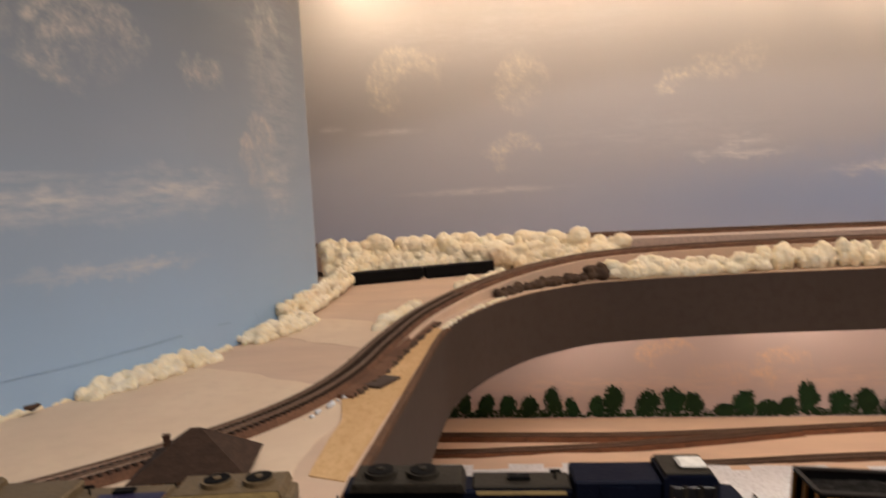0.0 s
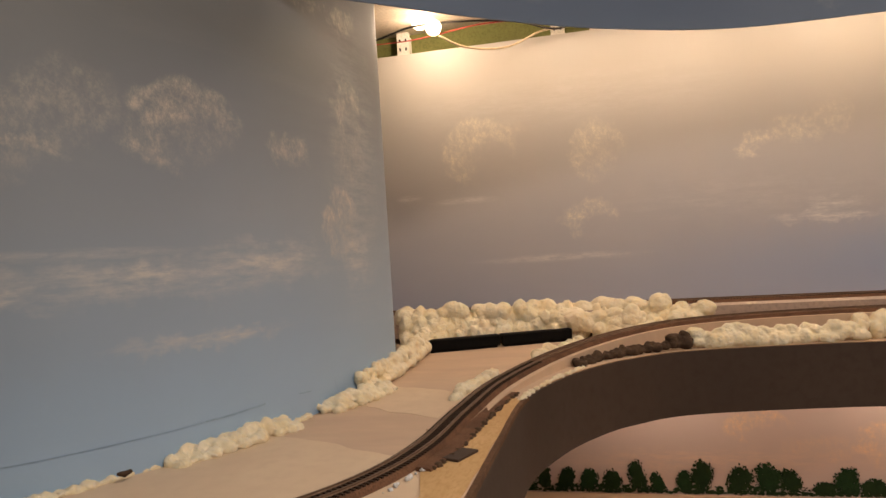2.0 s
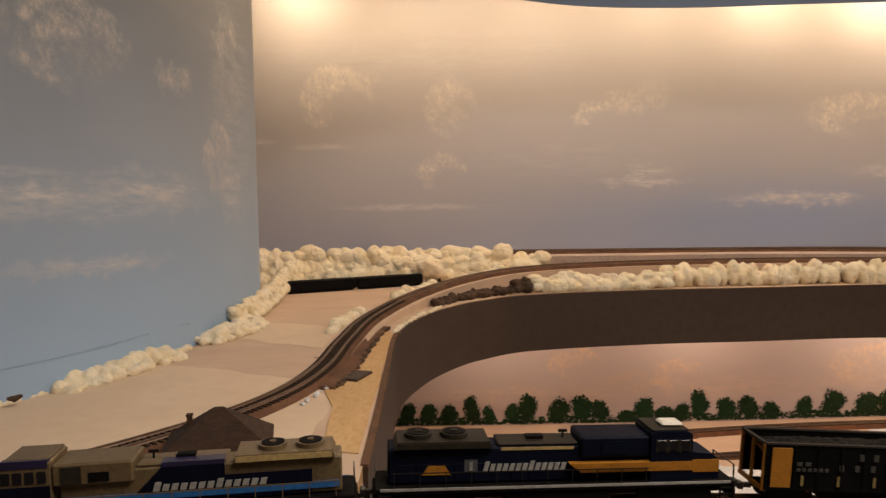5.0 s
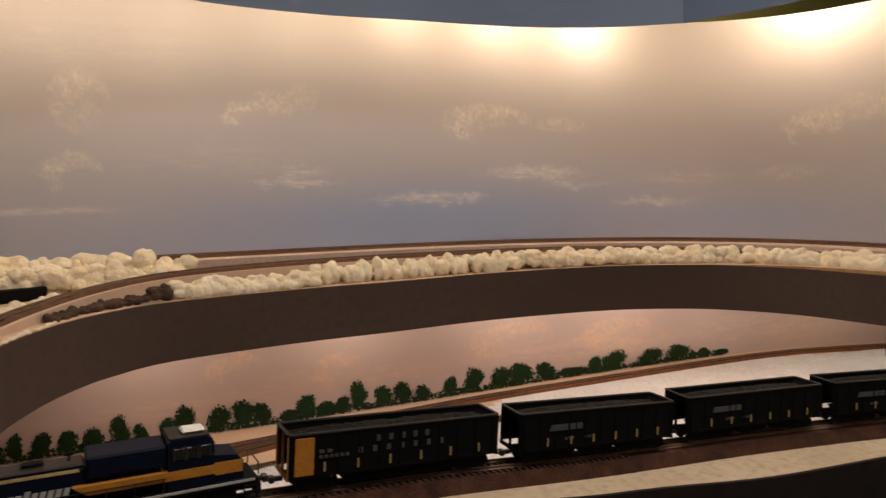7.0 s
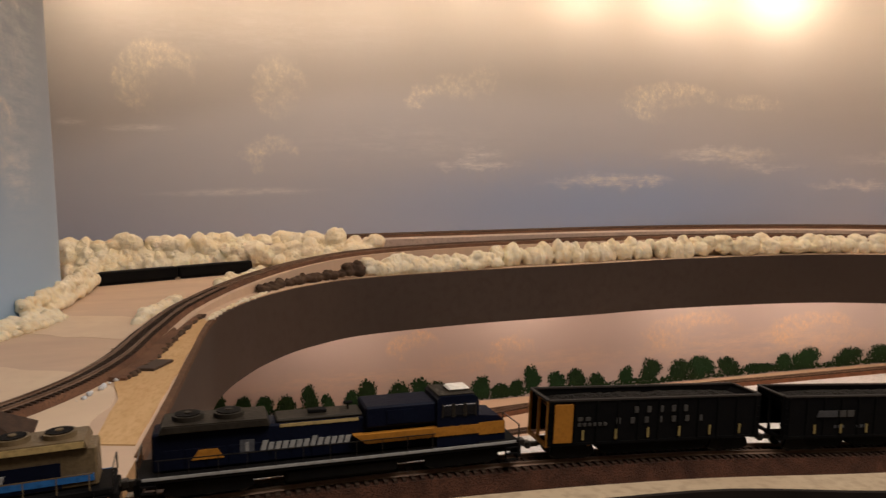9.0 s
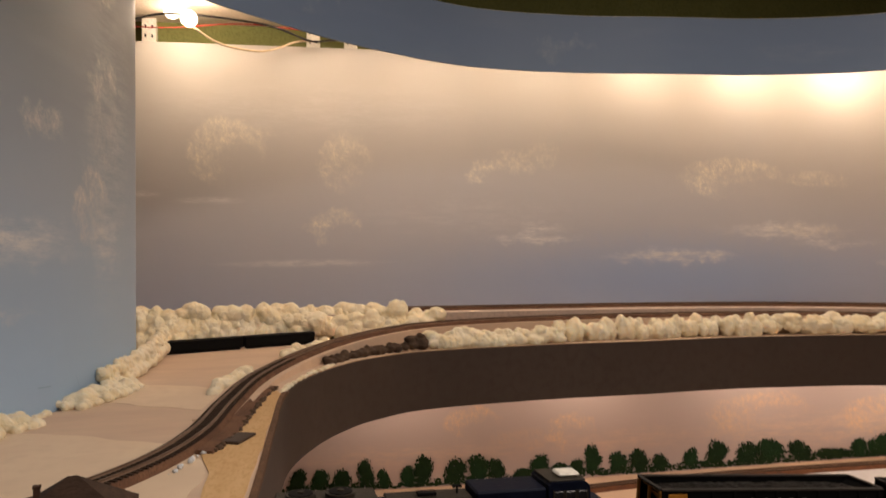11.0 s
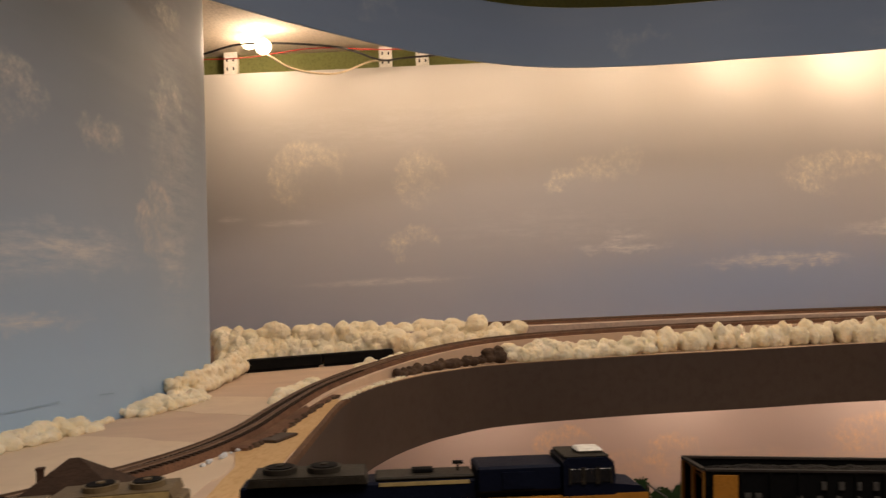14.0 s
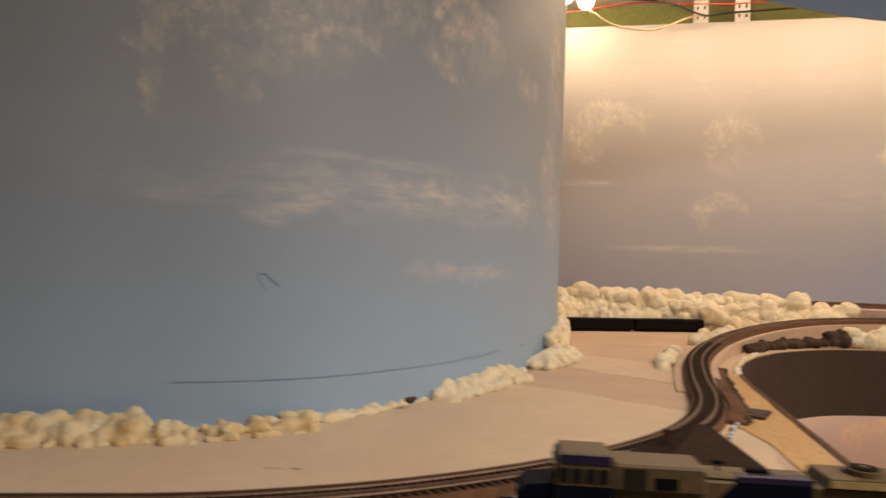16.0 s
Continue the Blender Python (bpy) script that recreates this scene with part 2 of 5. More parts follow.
BLACK = mat("black_plastic", (0.004, 0.004, 0.0045), (0.007, 0.0065, 0.0065), 60.0, 400.0, 0.75)
BLACK_CAR = mat("car_black", (0.0022, 0.0022, 0.0026), (0.0035, 0.0035, 0.0036), 60.0, 500.0, 0.85)
COAL = mat("coal_load", (0.010, 0.009, 0.008), (0.020, 0.0175, 0.0155), 200.0, 900.0, 0.7, bump=1.0, dist=0.002)
RIM = mat("car_rim", (0.030, 0.025, 0.022), None, 60.0, 400.0, 0.7)
NAVY = mat("loco_navy", (0.0025, 0.004, 0.014), (0.0035, 0.006, 0.018), 40.0, 400.0, 0.62)
PURPLE = mat("loco_indigo", (0.026, 0.022, 0.070), None, 40.0, 400.0, 0.4)
ORANGE = mat("loco_orange", (0.42, 0.18, 0.022), (0.36, 0.15, 0.018), 40.0, 400.0, 0.45)
BLUE = mat("loco_blue", (0.03, 0.16, 0.46), None, 40.0, 400.0, 0.4)
TAN = mat("loco_tan", (0.165, 0.118, 0.062), (0.13, 0.092, 0.048), 40.0, 400.0, 0.5)
CREAM = mat("loco_cream", (0.50, 0.37, 0.16), None, 40.0, 400.0, 0.5)
GREY = mat("loco_grey", (0.034, 0.028, 0.020), (0.022, 0.018, 0.013), 40.0, 400.0, 0.65)
SILVER = mat("lettering_silver", (0.38, 0.38, 0.37), None, 60.0, 400.0, 0.5)
YELLOW = mat("marker_yellow", (0.26, 0.20, 0.07), None, 60.0, 400.0, 0.6)
STEEL = mat("wheel_steel", (0.03, 0.028, 0.026), (0.05, 0.045, 0.04), 80.0, 400.0, 0.4, 0.7)
GLASS = mat("window_glass", (0.012, 0.012, 0.015), None, 20.0, 100.0, 0.08)
ROOF = mat("house_shingles", (0.065, 0.038, 0.026), (0.042, 0.026, 0.018), 60.0, 300.0, 0.85, stretch=(1, 1, 4))
HOUSE = mat("house_siding", (0.20, 0.12, 0.08), None, 60.0, 300.0, 0.8)
BRICK = mat("chimney_brick", (0.085, 0.045, 0.030), None, 200.0, 600.0, 0.9)
LEAF = mat("tree_paint", (0.011, 0.029, 0.011), (0.017, 0.044, 0.014), 60.0, 300.0, 0.8, bump=0.6)
LEAF2 = mat("tree_paint_light", (0.018, 0.055, 0.019), (0.014, 0.042, 0.015), 60.0, 300.0, 0.8, bump=0.6)
TRUNK = mat("trunk_paint", (0.03, 0.025, 0.015), None, 80.0, 300.0, 0.8)
WIRE_BLACK = mat("wire_black", (0.015, 0.012, 0.01), None, 60.0, 300.0, 0.5)
WIRE_RED = mat("wire_red", (0.42, 0.03, 0.02), None, 60.0, 300.0, 0.5)
WIRE_WHITE = mat("wire_white", (0.70, 0.55, 0.35), None, 60.0, 300.0, 0.5)
CURTAIN = mat("cream_panel", (0.70, 0.60, 0.46), (0.64, 0.54, 0.41), 10.0, 200.0, 0.8)
for one in (BLACK, BLACK_CAR, NAVY, COAL):
    one.node_tree.nodes["Principled BSDF"].inputs["Specular IOR Level"].default_value = 0.10
BULB = bpy.data.materials.new("bulb_glow")
BULB.use_nodes = True
BULB.node_tree.nodes["Principled BSDF"].inputs["Emission Color"].default_value = (1.0, 0.80, 0.50, 1)
BULB.node_tree.nodes["Principled BSDF"].inputs["Emission Strength"].default_value = 9.0


# ---- mesh helpers ----
def part(name, bm, material, parent=None, label="", smooth=False):
    me = bpy.data.meshes.new(name)
    bm.normal_update()
    bm.to_mesh(me)
    bm.free()
    if smooth == "angle":
        me.polygons.foreach_set("use_smooth", [True] * len(me.polygons))
        me.set_sharp_from_angle(angle=radians(35))
    elif smooth:
        me.polygons.foreach_set("use_smooth", [True] * len(me.polygons))
    for one in material if isinstance(material, (list, tuple)) else (material,):
        me.materials.append(one)
    ob = new(name, me)
    if parent:
        ob.parent = parent
    if label:
        tagged(ob, label)
    return ob


def box(bm, x0, x1, y0, y1, z0, z1, bevel=0.0):
    geom = bmesh.ops.create_cube(bm, size=1.0, matrix=Matrix.Translation(((x0 + x1) / 2, (y0 + y1) / 2, (z0 + z1) / 2)) @ Matrix.Diagonal((x1 - x0, y1 - y0, z1 - z0, 1)))
    if bevel:
        edges = {e for v in geom["verts"] for e in v.link_edges}
        bmesh.ops.bevel(bm, geom=list(edges), offset=bevel, segments=1, affect="EDGES")
    return bm


def boxed(*dims, bevel=0.0):
    return box(bmesh.new(), *dims, bevel=bevel)


def tube(bm, m, radius, depth, segments=16, r2=None):
    bmesh.ops.create_cone(bm, cap_ends=True, segments=segments, radius1=radius, radius2=radius if r2 is None else r2, depth=depth, matrix=m)
    return bm


def prism(bm, outline, y0, y1):
    """A side view of (x, z) points pushed from y0 to y1."""
    a = [bm.verts.new((x, y0, z)) for x, z in outline]
    b = [bm.verts.new((x, y1, z)) for x, z in outline]
    bm.faces.new(a)
    bm.faces.new(b[::-1])
    for i in range(len(a)):
        j = (i + 1) % len(a)
        bm.faces.new((a[j], a[i], b[i], b[j]))
    bmesh.ops.recalc_face_normals(bm, faces=bm.faces)
    return bm


def spline(pts, step=0.02):
    """A smooth run of points through pts, evenly spaced."""
    p = [Vector(q) for q in pts]
    p = [2 * p[0] - p[1], *p, 2 * p[-1] - p[-2]]
    dense = []
    for i in range(1, len(p) - 2):
        a, b, c, d = p[i - 1 : i + 3]
        for k in range(24):
            t = k / 24
            dense.append(0.5 * (2 * b + (c - a) * t + (2 * a - 5 * b + 4 * c - d) * t * t + (3 * b - a - 3 * c + d) * t**3))
    dense.append(p[-2])
    out, left = [dense[0]], step
    for a, b in zip(dense, dense[1:]):
        while (b - a).length >= left:
            a = a + (b - a).normalized() * left
            out.append(a)
            left = step
        left -= (b - a).length
    out.append(dense[-1])
    return out


def sides(path):
    """For each point of a path its unit tangent and left normal in plan."""
    res = []
    for i in range(len(path)):
        t = path[min(i + 1, len(path) - 1)] - path[max(i - 1, 0)]
        t = Vector((t.x, t.y, 0)).normalized()
        res.append((t, Vector((-t.y, t.x, 0))))
    return res


def sweep(bm, path, section, closed=True):
    """A section of (left, up) pairs drawn along a path."""
    rings = [[bm.verts.new(p + n * a + Vector((0, 0, b))) for a, b in section] for p, (t, n) in zip(path, sides(path))]
    k = len(section)
    for r, s in zip(rings, rings[1:]):
        for i in range(k if closed else k - 1):
            j = (i + 1) % k
            bm.faces.new((r[i], r[j], s[j], s[i]))
    if closed:
        bm.faces.new(rings[0])
        bm.faces.new(rings[-1][::-1])
    bmesh.ops.recalc_face_normals(bm, faces=bm.faces)
    return bm


def at_length(path, s):
    for a, b in zip(path, path[1:]):
        d = (b - a).length
        if s <= d:
            return a + (b - a) * (s / d), (b - a).normalized()
        s -= d
    return path[-1], (path[-1] - path[-2]).normalized()


def length_of(path):
    return sum((b - a).length for a, b in zip(path, path[1:]))


def board(name, path, z0, z1, thick, material, kind, label, category, top=None):
    """An upright bent board along a plan path."""
    flat = [Vector((p.x, p.y, 0)) for p in path]
    ob = part(name, sweep(bmesh.new(), flat, [(0, z0), (thick, z0), (thick, z1), (0, z1)]), material, smooth="angle")
    return tagged(ob, label, category, kind=kind)


# ---- plan ----
DECK, LOW = 1.33, 0.94
LEFT_WALL = spline([(-1.7, 0.26, 0), (-0.95, 0.385, 0), (-0.64, 0.508, 0), (-0.53, 0.560, 0), (-0.43, 0.618, 0), (-0.362, 0.695, 0), (-0.296, 0.83, 0), (-0.252, 1.00, 0), (-0.237, 1.15, 0), (-0.231, 1.28, 0), (-0.238, 1.34, 0), (-0.27, 1.385, 0), (-0.36, 1.42, 0), (-0.8, 1.5, 0)])
EDGE = spline([(0.034, 0.545, 0), (0.032, 0.71, 0), (0.029, 0.87, 0), (0.029, 1.09, 0), (0.066, 1.240, 0), (0.118, 1.347, 0), (0.178, 1.423, 0), (0.29, 1.500, 0), (0.55, 1.550, 0), (0.80, 1.567, 0.0), (1.035, 1.578, 0.002), (1.33, 1.552, 0.003), (1.50, 1.505, 0.002), (1.65, 1.42, 0.0), (1.775, 1.28, -0.005), (1.83, 1.11, -0.008), (1.838, 0.95, -0.008), (1.82, 0.55, -0.008)])
BACK_Y = 1.86
BACKDROP = spline([(-0.85, BACK_Y, 0), (-0.4, BACK_Y, 0), (0.2, BACK_Y, 0), (0.8, BACK_Y, 0), (1.35, BACK_Y, 0), (1.62, 1.845, 0), (1.88, 1.77, 0), (2.08, 1.61, 0), (2.18, 1.42, 0), (2.213, 1.225, 0)])
VALANCE_LINE = spline([(-1.5, 0.28, 0), (-0.80, 0.44, 0), (-0.50, 0.60, 0), (-0.335, 0.80, 0), (-0.222, 1.0, 0), (-0.150, 1.08, 0), (-0.03, 1.2, 0), (0.145, 1.342, 0), (0.37, 1.455, 0), (0.60, 1.478, 0), (0.80, 1.462, 0), (1.02, 1.445, 0), (1.23, 1.39, 0), (1.405, 1.285, 0)])
VALANCE_TWO = spline([(1.405, 1.285, 0), (1.475, 1.12, 0), (1.53, 0.9, 0), (1.57, 0.5, 0), (1.58, -0.2, 0)])

# ---- setting ----
floor = tagged(part("floor", boxed(-2.6, 3.4, -2.2, 2.1, -0.05, 0), CARPET), "dark carpeted floor of the layout room", "floor", kind="structure")
tagged(part("ceiling", boxed(-2.6, 3.4, -2.2, 2.1, 2.424, 2.5), CEILING), "beige painted ceiling of the layout room", "ceiling", kind="structure")
tagged(part("wall_north", boxed(-2.6, 3.4, 1.92, 2.05, 0, 2.424), GREEN_WALL), "olive green painted wall behind the backdrop", "wall", kind="structure")
tagged(part("wall_south", boxed(-2.6, 3.4, -2.2, -2.1, 0, 2.424), ROOM), "plain beige wall closing the room", "wall", kind="structure")
tagged(part("wall_west", boxed(-2.6, -2.5, -2.1, 1.92, 0, 2.424), ROOM), "plain beige wall closing the room", "wall", kind="structure")
tagged(part("wall_east", boxed(3.3, 3.4, -2.1, 1.92, 0, 2.424), ROOM), "plain beige wall closing the room", "wall", kind="structure")

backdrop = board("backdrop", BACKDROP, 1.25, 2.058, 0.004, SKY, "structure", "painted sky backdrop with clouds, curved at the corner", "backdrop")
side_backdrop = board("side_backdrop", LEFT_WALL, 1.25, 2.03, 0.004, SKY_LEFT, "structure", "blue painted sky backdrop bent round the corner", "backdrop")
valance = tagged(part("valance", sweep(bmesh.new(), VALANCE_LINE, [(0, 1.911), (-0.004, 1.911), (-0.004, 2.032), (0, 2.032)]), VALANCE, smooth="angle"), "curved blue painted lighting valance", "valance", kind="structure")
part("valance_panel", sweep(bmesh.new(), VALANCE_TWO, [(0, 1.911), (-0.004, 1.911), (-0.004, 2.032), (0, 2.032)]), VALANCE, valance, smooth="angle")


def lid(path):
    """The board that closes the light trough from the valance's top to the wall."""
    bm = bmesh.new()
    rows = [(bm.verts.new((p.x, p.y, 2.026)), bm.verts.new((p.x + max(0, p.x - 1.2) * 3, 1.919, 2.125 + max(0, p.x - 1.2) * 0.35)), bm.verts.new((p.x, p.y, 2.034)), bm.verts.new((p.x + max(0, p.x - 1.2) * 3, 1.919, 2.133 + max(0, p.x - 1.2) * 0.35))) for p in path]
    for a, b in zip(rows, rows[1:]):
        bm.faces.new((a[0], a[1], b[1], b[0]))
        bm.faces.new((a[2], b[2], b[3], a[3]))
        bm.faces.new((a[0], b[0], b[2], a[2]))
    bmesh.ops.recalc_face_normals(bm, faces=bm.faces)
    return bm


# right of x = 1.2 the lid is unseen and added; it holds back bulb light
tagged(part("light_trough_lid", lid([p for p in VALANCE_LINE if p.x > -1.4] + VALANCE_TWO[1:]), LID), "pale board closing the light trough", "board", kind="structure")

# upper deck: one board from the bent front edge back to the walls
def deck_board():
    bm = bmesh.new()
    front = [Vector((-1.8, 0.30, 0)), Vector((-0.6, 0.335, 0)), Vector((-0.42, 0.368, 0)), Vector((-0.30, 0.418, 0)), Vector((-0.20, 0.462, 0)), Vector((0.034, 0.50, 0)), *EDGE]
    outer = [Vector((2.26, 0.55, 0)), Vector((2.26, 1.9, 0)), Vector((-1.8, 1.9, 0))]
    ring = front + outer
    top = [bm.verts.new((p.x, p.y, DECK)) for p in ring]
    low = [bm.verts.new((p.x, p.y, DECK - 0.012)) for p in ring]
    ft = bm.faces.new(top)
    fl = bm.faces.new(low[::-1])
    bm.normal_update()
    for i in range(len(ring)):
        j = (i + 1) % len(ring)
        f = bm.faces.new((top[j], top[i], low[i], low[j]))
        f.material_index = 1
    bmesh.ops.triangulate(bm, faces=[ft, fl])
    bmesh.ops.recalc_face_normals(bm, faces=bm.faces)
    return bm


deck = tagged(part("upper_deck", deck_board(), (PLY, PLY_EDGE)), "bare tan plywood deck of the model railway", "deck", kind="structure")


def ragged_sheet(name, outline, z, wave, material, parent):
    """A thin spread layer with an uneven outline, laid on the deck."""
    bm = bmesh.new()
    ring = []
    for (ax, ay), (bx, by) in zip(outline, outline[1:] + outline[:1]):
        n = max(2, int(math.hypot(bx - ax, by - ay) / 0.012))
        for k in range(n):
            x, y = ax + (bx - ax) * k / n, ay + (by - ay) * k / n
            ring.append((x + wave * noise.noise(Vector((x * 22, y * 22, 4))), y + wave * noise.noise(Vector((x * 22, y * 22, 9)))))
    top = [bm.verts.new((x, y, z)) for x, y in ring]
    low = [bm.verts.new((x, y, DECK - 0.002)) for x, y in ring]
    face = bm.faces.new(top)
    for i in range(len(ring)):
        j = (i + 1) % len(ring)
        bm.faces.new((top[j], top[i], low[i], low[j]))
    bmesh.ops.triangulate(bm, faces=[face])
    bmesh.ops.recalc_face_normals(bm, faces=bm.faces)
    return part(name, bm, material, parent)


ragged_sheet("skim_coat", [(-1.75, 0.34), (-0.6, 0.372), (-0.42, 0.405), (-0.24, 0.48), (-0.01, 0.53), (-0.02, 0.74), (-0.05, 0.80), (-0.16, 0.862), (-0.275, 0.90), (-0.36, 0.73), (-0.54, 0.575), (-0.95, 0.40), (-1.75, 0.45)][:-1], DECK + 0.0004, 0.010, SKIM, deck)
ragged_sheet("skim_coat", [(-0.225, 1.08), (-0.13, 1.010), (-0.055, 0.975), (-0.045, 1.12), (-0.11, 1.165), (-0.20, 1.20)], DECK + 0.0004, 0.012, SKIM, deck)
ragged_sheet("bare_plywood", [(-0.035, 0.79), (-0.012, 0.70), (-0.002, 0.58), (0.028, 0.57), (0.0265, 0.87), (0.0265, 1.08), (0.012, 1.105), (-0.012, 1.0), (-0.022, 0.9)], DECK + 0.0010, 0.002, RAW_PLY, deck)
fascia = tagged(part("fascia", sweep(bmesh.new(), EDGE, [(-0.004, DECK - 0.120), (0.0, DECK - 0.120), (0.0, DECK - 0.001), (-0.004, DECK - 0.001)]), FASCIA, smooth="angle"), "dark brown bent hardboard fascia under the deck", "fascia", kind="structure")

LIP = [p for p in EDGE if p.y < 1.12 and p.x < 0.5]
part("fascia_lip", sweep(bmesh.new(), LIP, [(-0.0045, DECK - 0.005), (0.0015, DECK - 0.005), (0.0015, DECK + 0.0015), (-0.0045, DECK + 0.0015)]), mat("hardboard_edge", (0.17, 0.09, 0.05), (0.11, 0.06, 0.035), 40.0, 300.0, 0.8), fascia, "brown cut edge of the hardboard")

# lower deck
def lower_ground():
    bm = bmesh.new()
    nx, ny = 110, 44
    grid = [[None] * (ny + 1) for _ in range(nx + 1)]
    for i in range(nx + 1):
        for j in range(ny + 1):
            x, y = -0.9 + 4.0 * i / nx, 0.72 + 1.19 * j / ny
            n = noise.noise(Vector((x * 3, y * 3, 0))) * 0.006 + noise.noise(Vector((x * 14, y * 14, 3))) * 0.003
            rise = 0.012 * max(0.0, min(1.0, (1.62 - y) / 0.1))
            grid[i][j] = bm.verts.new((x, y, LOW + (n + rise) * max(0.0, min(1.0, (1.66 + 0.1 * max(0.0, min(1.0, x - 0.6)) - y) / 0.05))))
    for i in range(nx):
        for j in range(ny):
            f = bm.faces.new((grid[i][j], grid[i + 1][j], grid[i + 1][j + 1], grid[i][j + 1]))
            gx, gy = grid[i][j].co.x, grid[i][j].co.y
            f.material_index = 0 if gy < 1.505 + 0.262 * max(0.0, min(1.0, (gx - 0.88) / 0.30)) - 0.12 * max(0.0, min(1.0, (gx - 2.2) / 0.5)) + 0.012 * noise.noise(Vector((gx * 16, gy * 16, 1))) else 1
    return bm


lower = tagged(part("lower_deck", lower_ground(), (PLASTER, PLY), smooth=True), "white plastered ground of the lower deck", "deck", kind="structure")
LOW_LINE = spline([(-0.9, 1.84, 0), (0.3, 1.84, 0), (0.9, 1.848, 0), (1.4, 1.868, 0), (2.0, 1.872, 0), (2.6, 1.83, 0), (3.05, 1.6, 0), (3.1, 1.2, 0)])
low_back = board("lower_backdrop", LOW_LINE, LOW - 0.06, DECK - 0.012, 0.004, SKY_LOW, "structure", "pinkish painted sky backdrop of the lower deck", "backdrop")


# ---- tracks ----
GAUGE, TIE_STEP = 0.0150, 0.0062


def gauge_track(name, pts, label, bed=0.006, singles=True, bed_mat=CORK, halfbed=0.021):
    path = spline(pts, 0.012)
    thing = tagged(part(name, sweep(bmesh.new(), path, [(-halfbed - 0.004, -0.012), (halfbed + 0.004, -0.012), (halfbed - 0.003, bed), (-halfbed + 0.003, bed)]), bed_mat), label, "track")
    for side in (-1, 1):
        o = side * GAUGE / 2
        part("rail", sweep(bmesh.new(), path, [(o - 0.0012, bed + 0.0014), (o + 0.0012, bed + 0.0014), (o + 0.0005, bed + 0.0024), (o + 0.0008, bed + 0.0042), (o - 0.0008, bed + 0.0042), (o - 0.0005, bed + 0.0024)]), RAIL, thing)
    n = int(length_of(path) / TIE_STEP)
    if singles:
        first = None
        for i in range(min(n, 300)):
            p, t = at_length(path, (i + 0.5) * TIE_STEP)
            if first is None:
                first = part("tie", boxed(-0.00125, 0.00125, -0.0145, 0.0145, 0, 0.0016), TIE, thing)
                ob = first
            else:
                ob = new("tie", first.data)
                ob.parent = thing
            ob.location = p + Vector((0, 0, bed))
            ob.rotation_euler = (0, -math.asin(t.z), math.atan2(t.y, t.x))
    else:
        bm = bmesh.new()
        for i in range(n):
            p, t = at_length(path, (i + 0.5) * TIE_STEP)
            bmesh.ops.create_cube(bm, size=1.0, matrix=Matrix.Translation(p + Vector((0, 0, bed + 0.0008))) @ Matrix.Rotation(math.atan2(t.y, t.x), 4, "Z") @ Matrix.Diagonal((0.0025, 0.029, 0.0016, 1)))
        tagged(part("ties", bm, TIE, thing), kind="stuff")
    return path


CURVE = [(-1.2, 0.335, 1.333), (-0.60, 0.358, 1.333), (-0.42, 0.393, 1.333), (-0.30, 0.450, 1.333), (-0.20, 0.530, 1.333), (-0.12, 0.625, 1.333), (-0.068, 0.724, 1.333), (-0.043, 0.835, 1.334), (-0.035, 0.985, 1.336), (-0.014, 1.16, 1.341), (0.050, 1.36, 1.349), (0.150, 1.505, 1.361), (0.275, 1.60, 1.370), (0.45, 1.642, 1.375), (0.70, 1.665, 1.377), (1.0, 1.675, 1.376), (1.33, 1.650, 1.372), (1.56, 1.565, 1.366), (1.75, 1.42, 1.358), (1.87, 1.25, 1.354), (1.91, 1.05, 1.350), (1.90, 0.6, 1.348)]
REAR = [(-0.75, 1.80, 1.3955), (0.0, 1.80, 1.3955), (0.5, 1.80, 1.3955), (1.0, 1.80, 1.3935), (1.35, 1.765, 1.3895), (1.65, 1.67, 1.3845), (1.90, 1.52, 1.3775), (2.03, 1.35, 1.3715), (2.07, 1.1, 1.3675), (2.06, 0.6, 1.3635)]
TRAIN_LINE = [(-1.2, 0.19, 1.319), (-0.50, 0.325, 1.319), (-0.33, 0.392, 1.319), (-0.20, 0.4355, 1.319), (-0.08, 0.461, 1.319), (0.17, 0.487, 1.319), (0.40, 0.506, 1.3055), (0.59, 0.508, 1.2905), (0.78, 0.498, 1.2838), (0.97, 0.470, 1.2795), (1.2, 0.41, 1.2755), (1.5, 0.3, 1.272)]

# risers carry the climbing tracks above the deck
RISER_PATH = [p for p in spline(CURVE, 0.02) if p.x > -0.05 and p.y > 0.9 and p.x < 1.95]
tagged(part("riser", sweep(bmesh.new(), [Vector((p.x, p.y, 0)) * 1.0 + Vector((0, 0, p.z)) for p in RISER_PATH], [(-0.030, -0.06), (0.03, -0.06), (0.028, -0.0025), (-0.028, -0.0025)]), PLY), "plywood riser carrying the climbing track", "riser", kind="structure")
SHELF = [p for p in spline([(-0.75, 1.765, 1.392), (0.3, 1.765, 1.392), (0.9, 1.765, 1.391), (1.35, 1.73, 1.386), (1.62, 1.63, 1.381), (1.88, 1.46, 1.373), (2.0, 1.25, 1.366), (2.03, 0.6, 1.360)], 0.03)]
tagged(part("rear_shelf", sweep(bmesh.new(), SHELF, [(-0.05, -0.05), (0.09, -0.05), (0.09, 0.0), (-0.05, 0.0)]), mat("shelf_board", (0.62, 0.50, 0.42), (0.52, 0.42, 0.36), 10.0, 120.0, 0.85)), "raised pinkish roadbed board along the backdrop", "shelf", kind="structure")

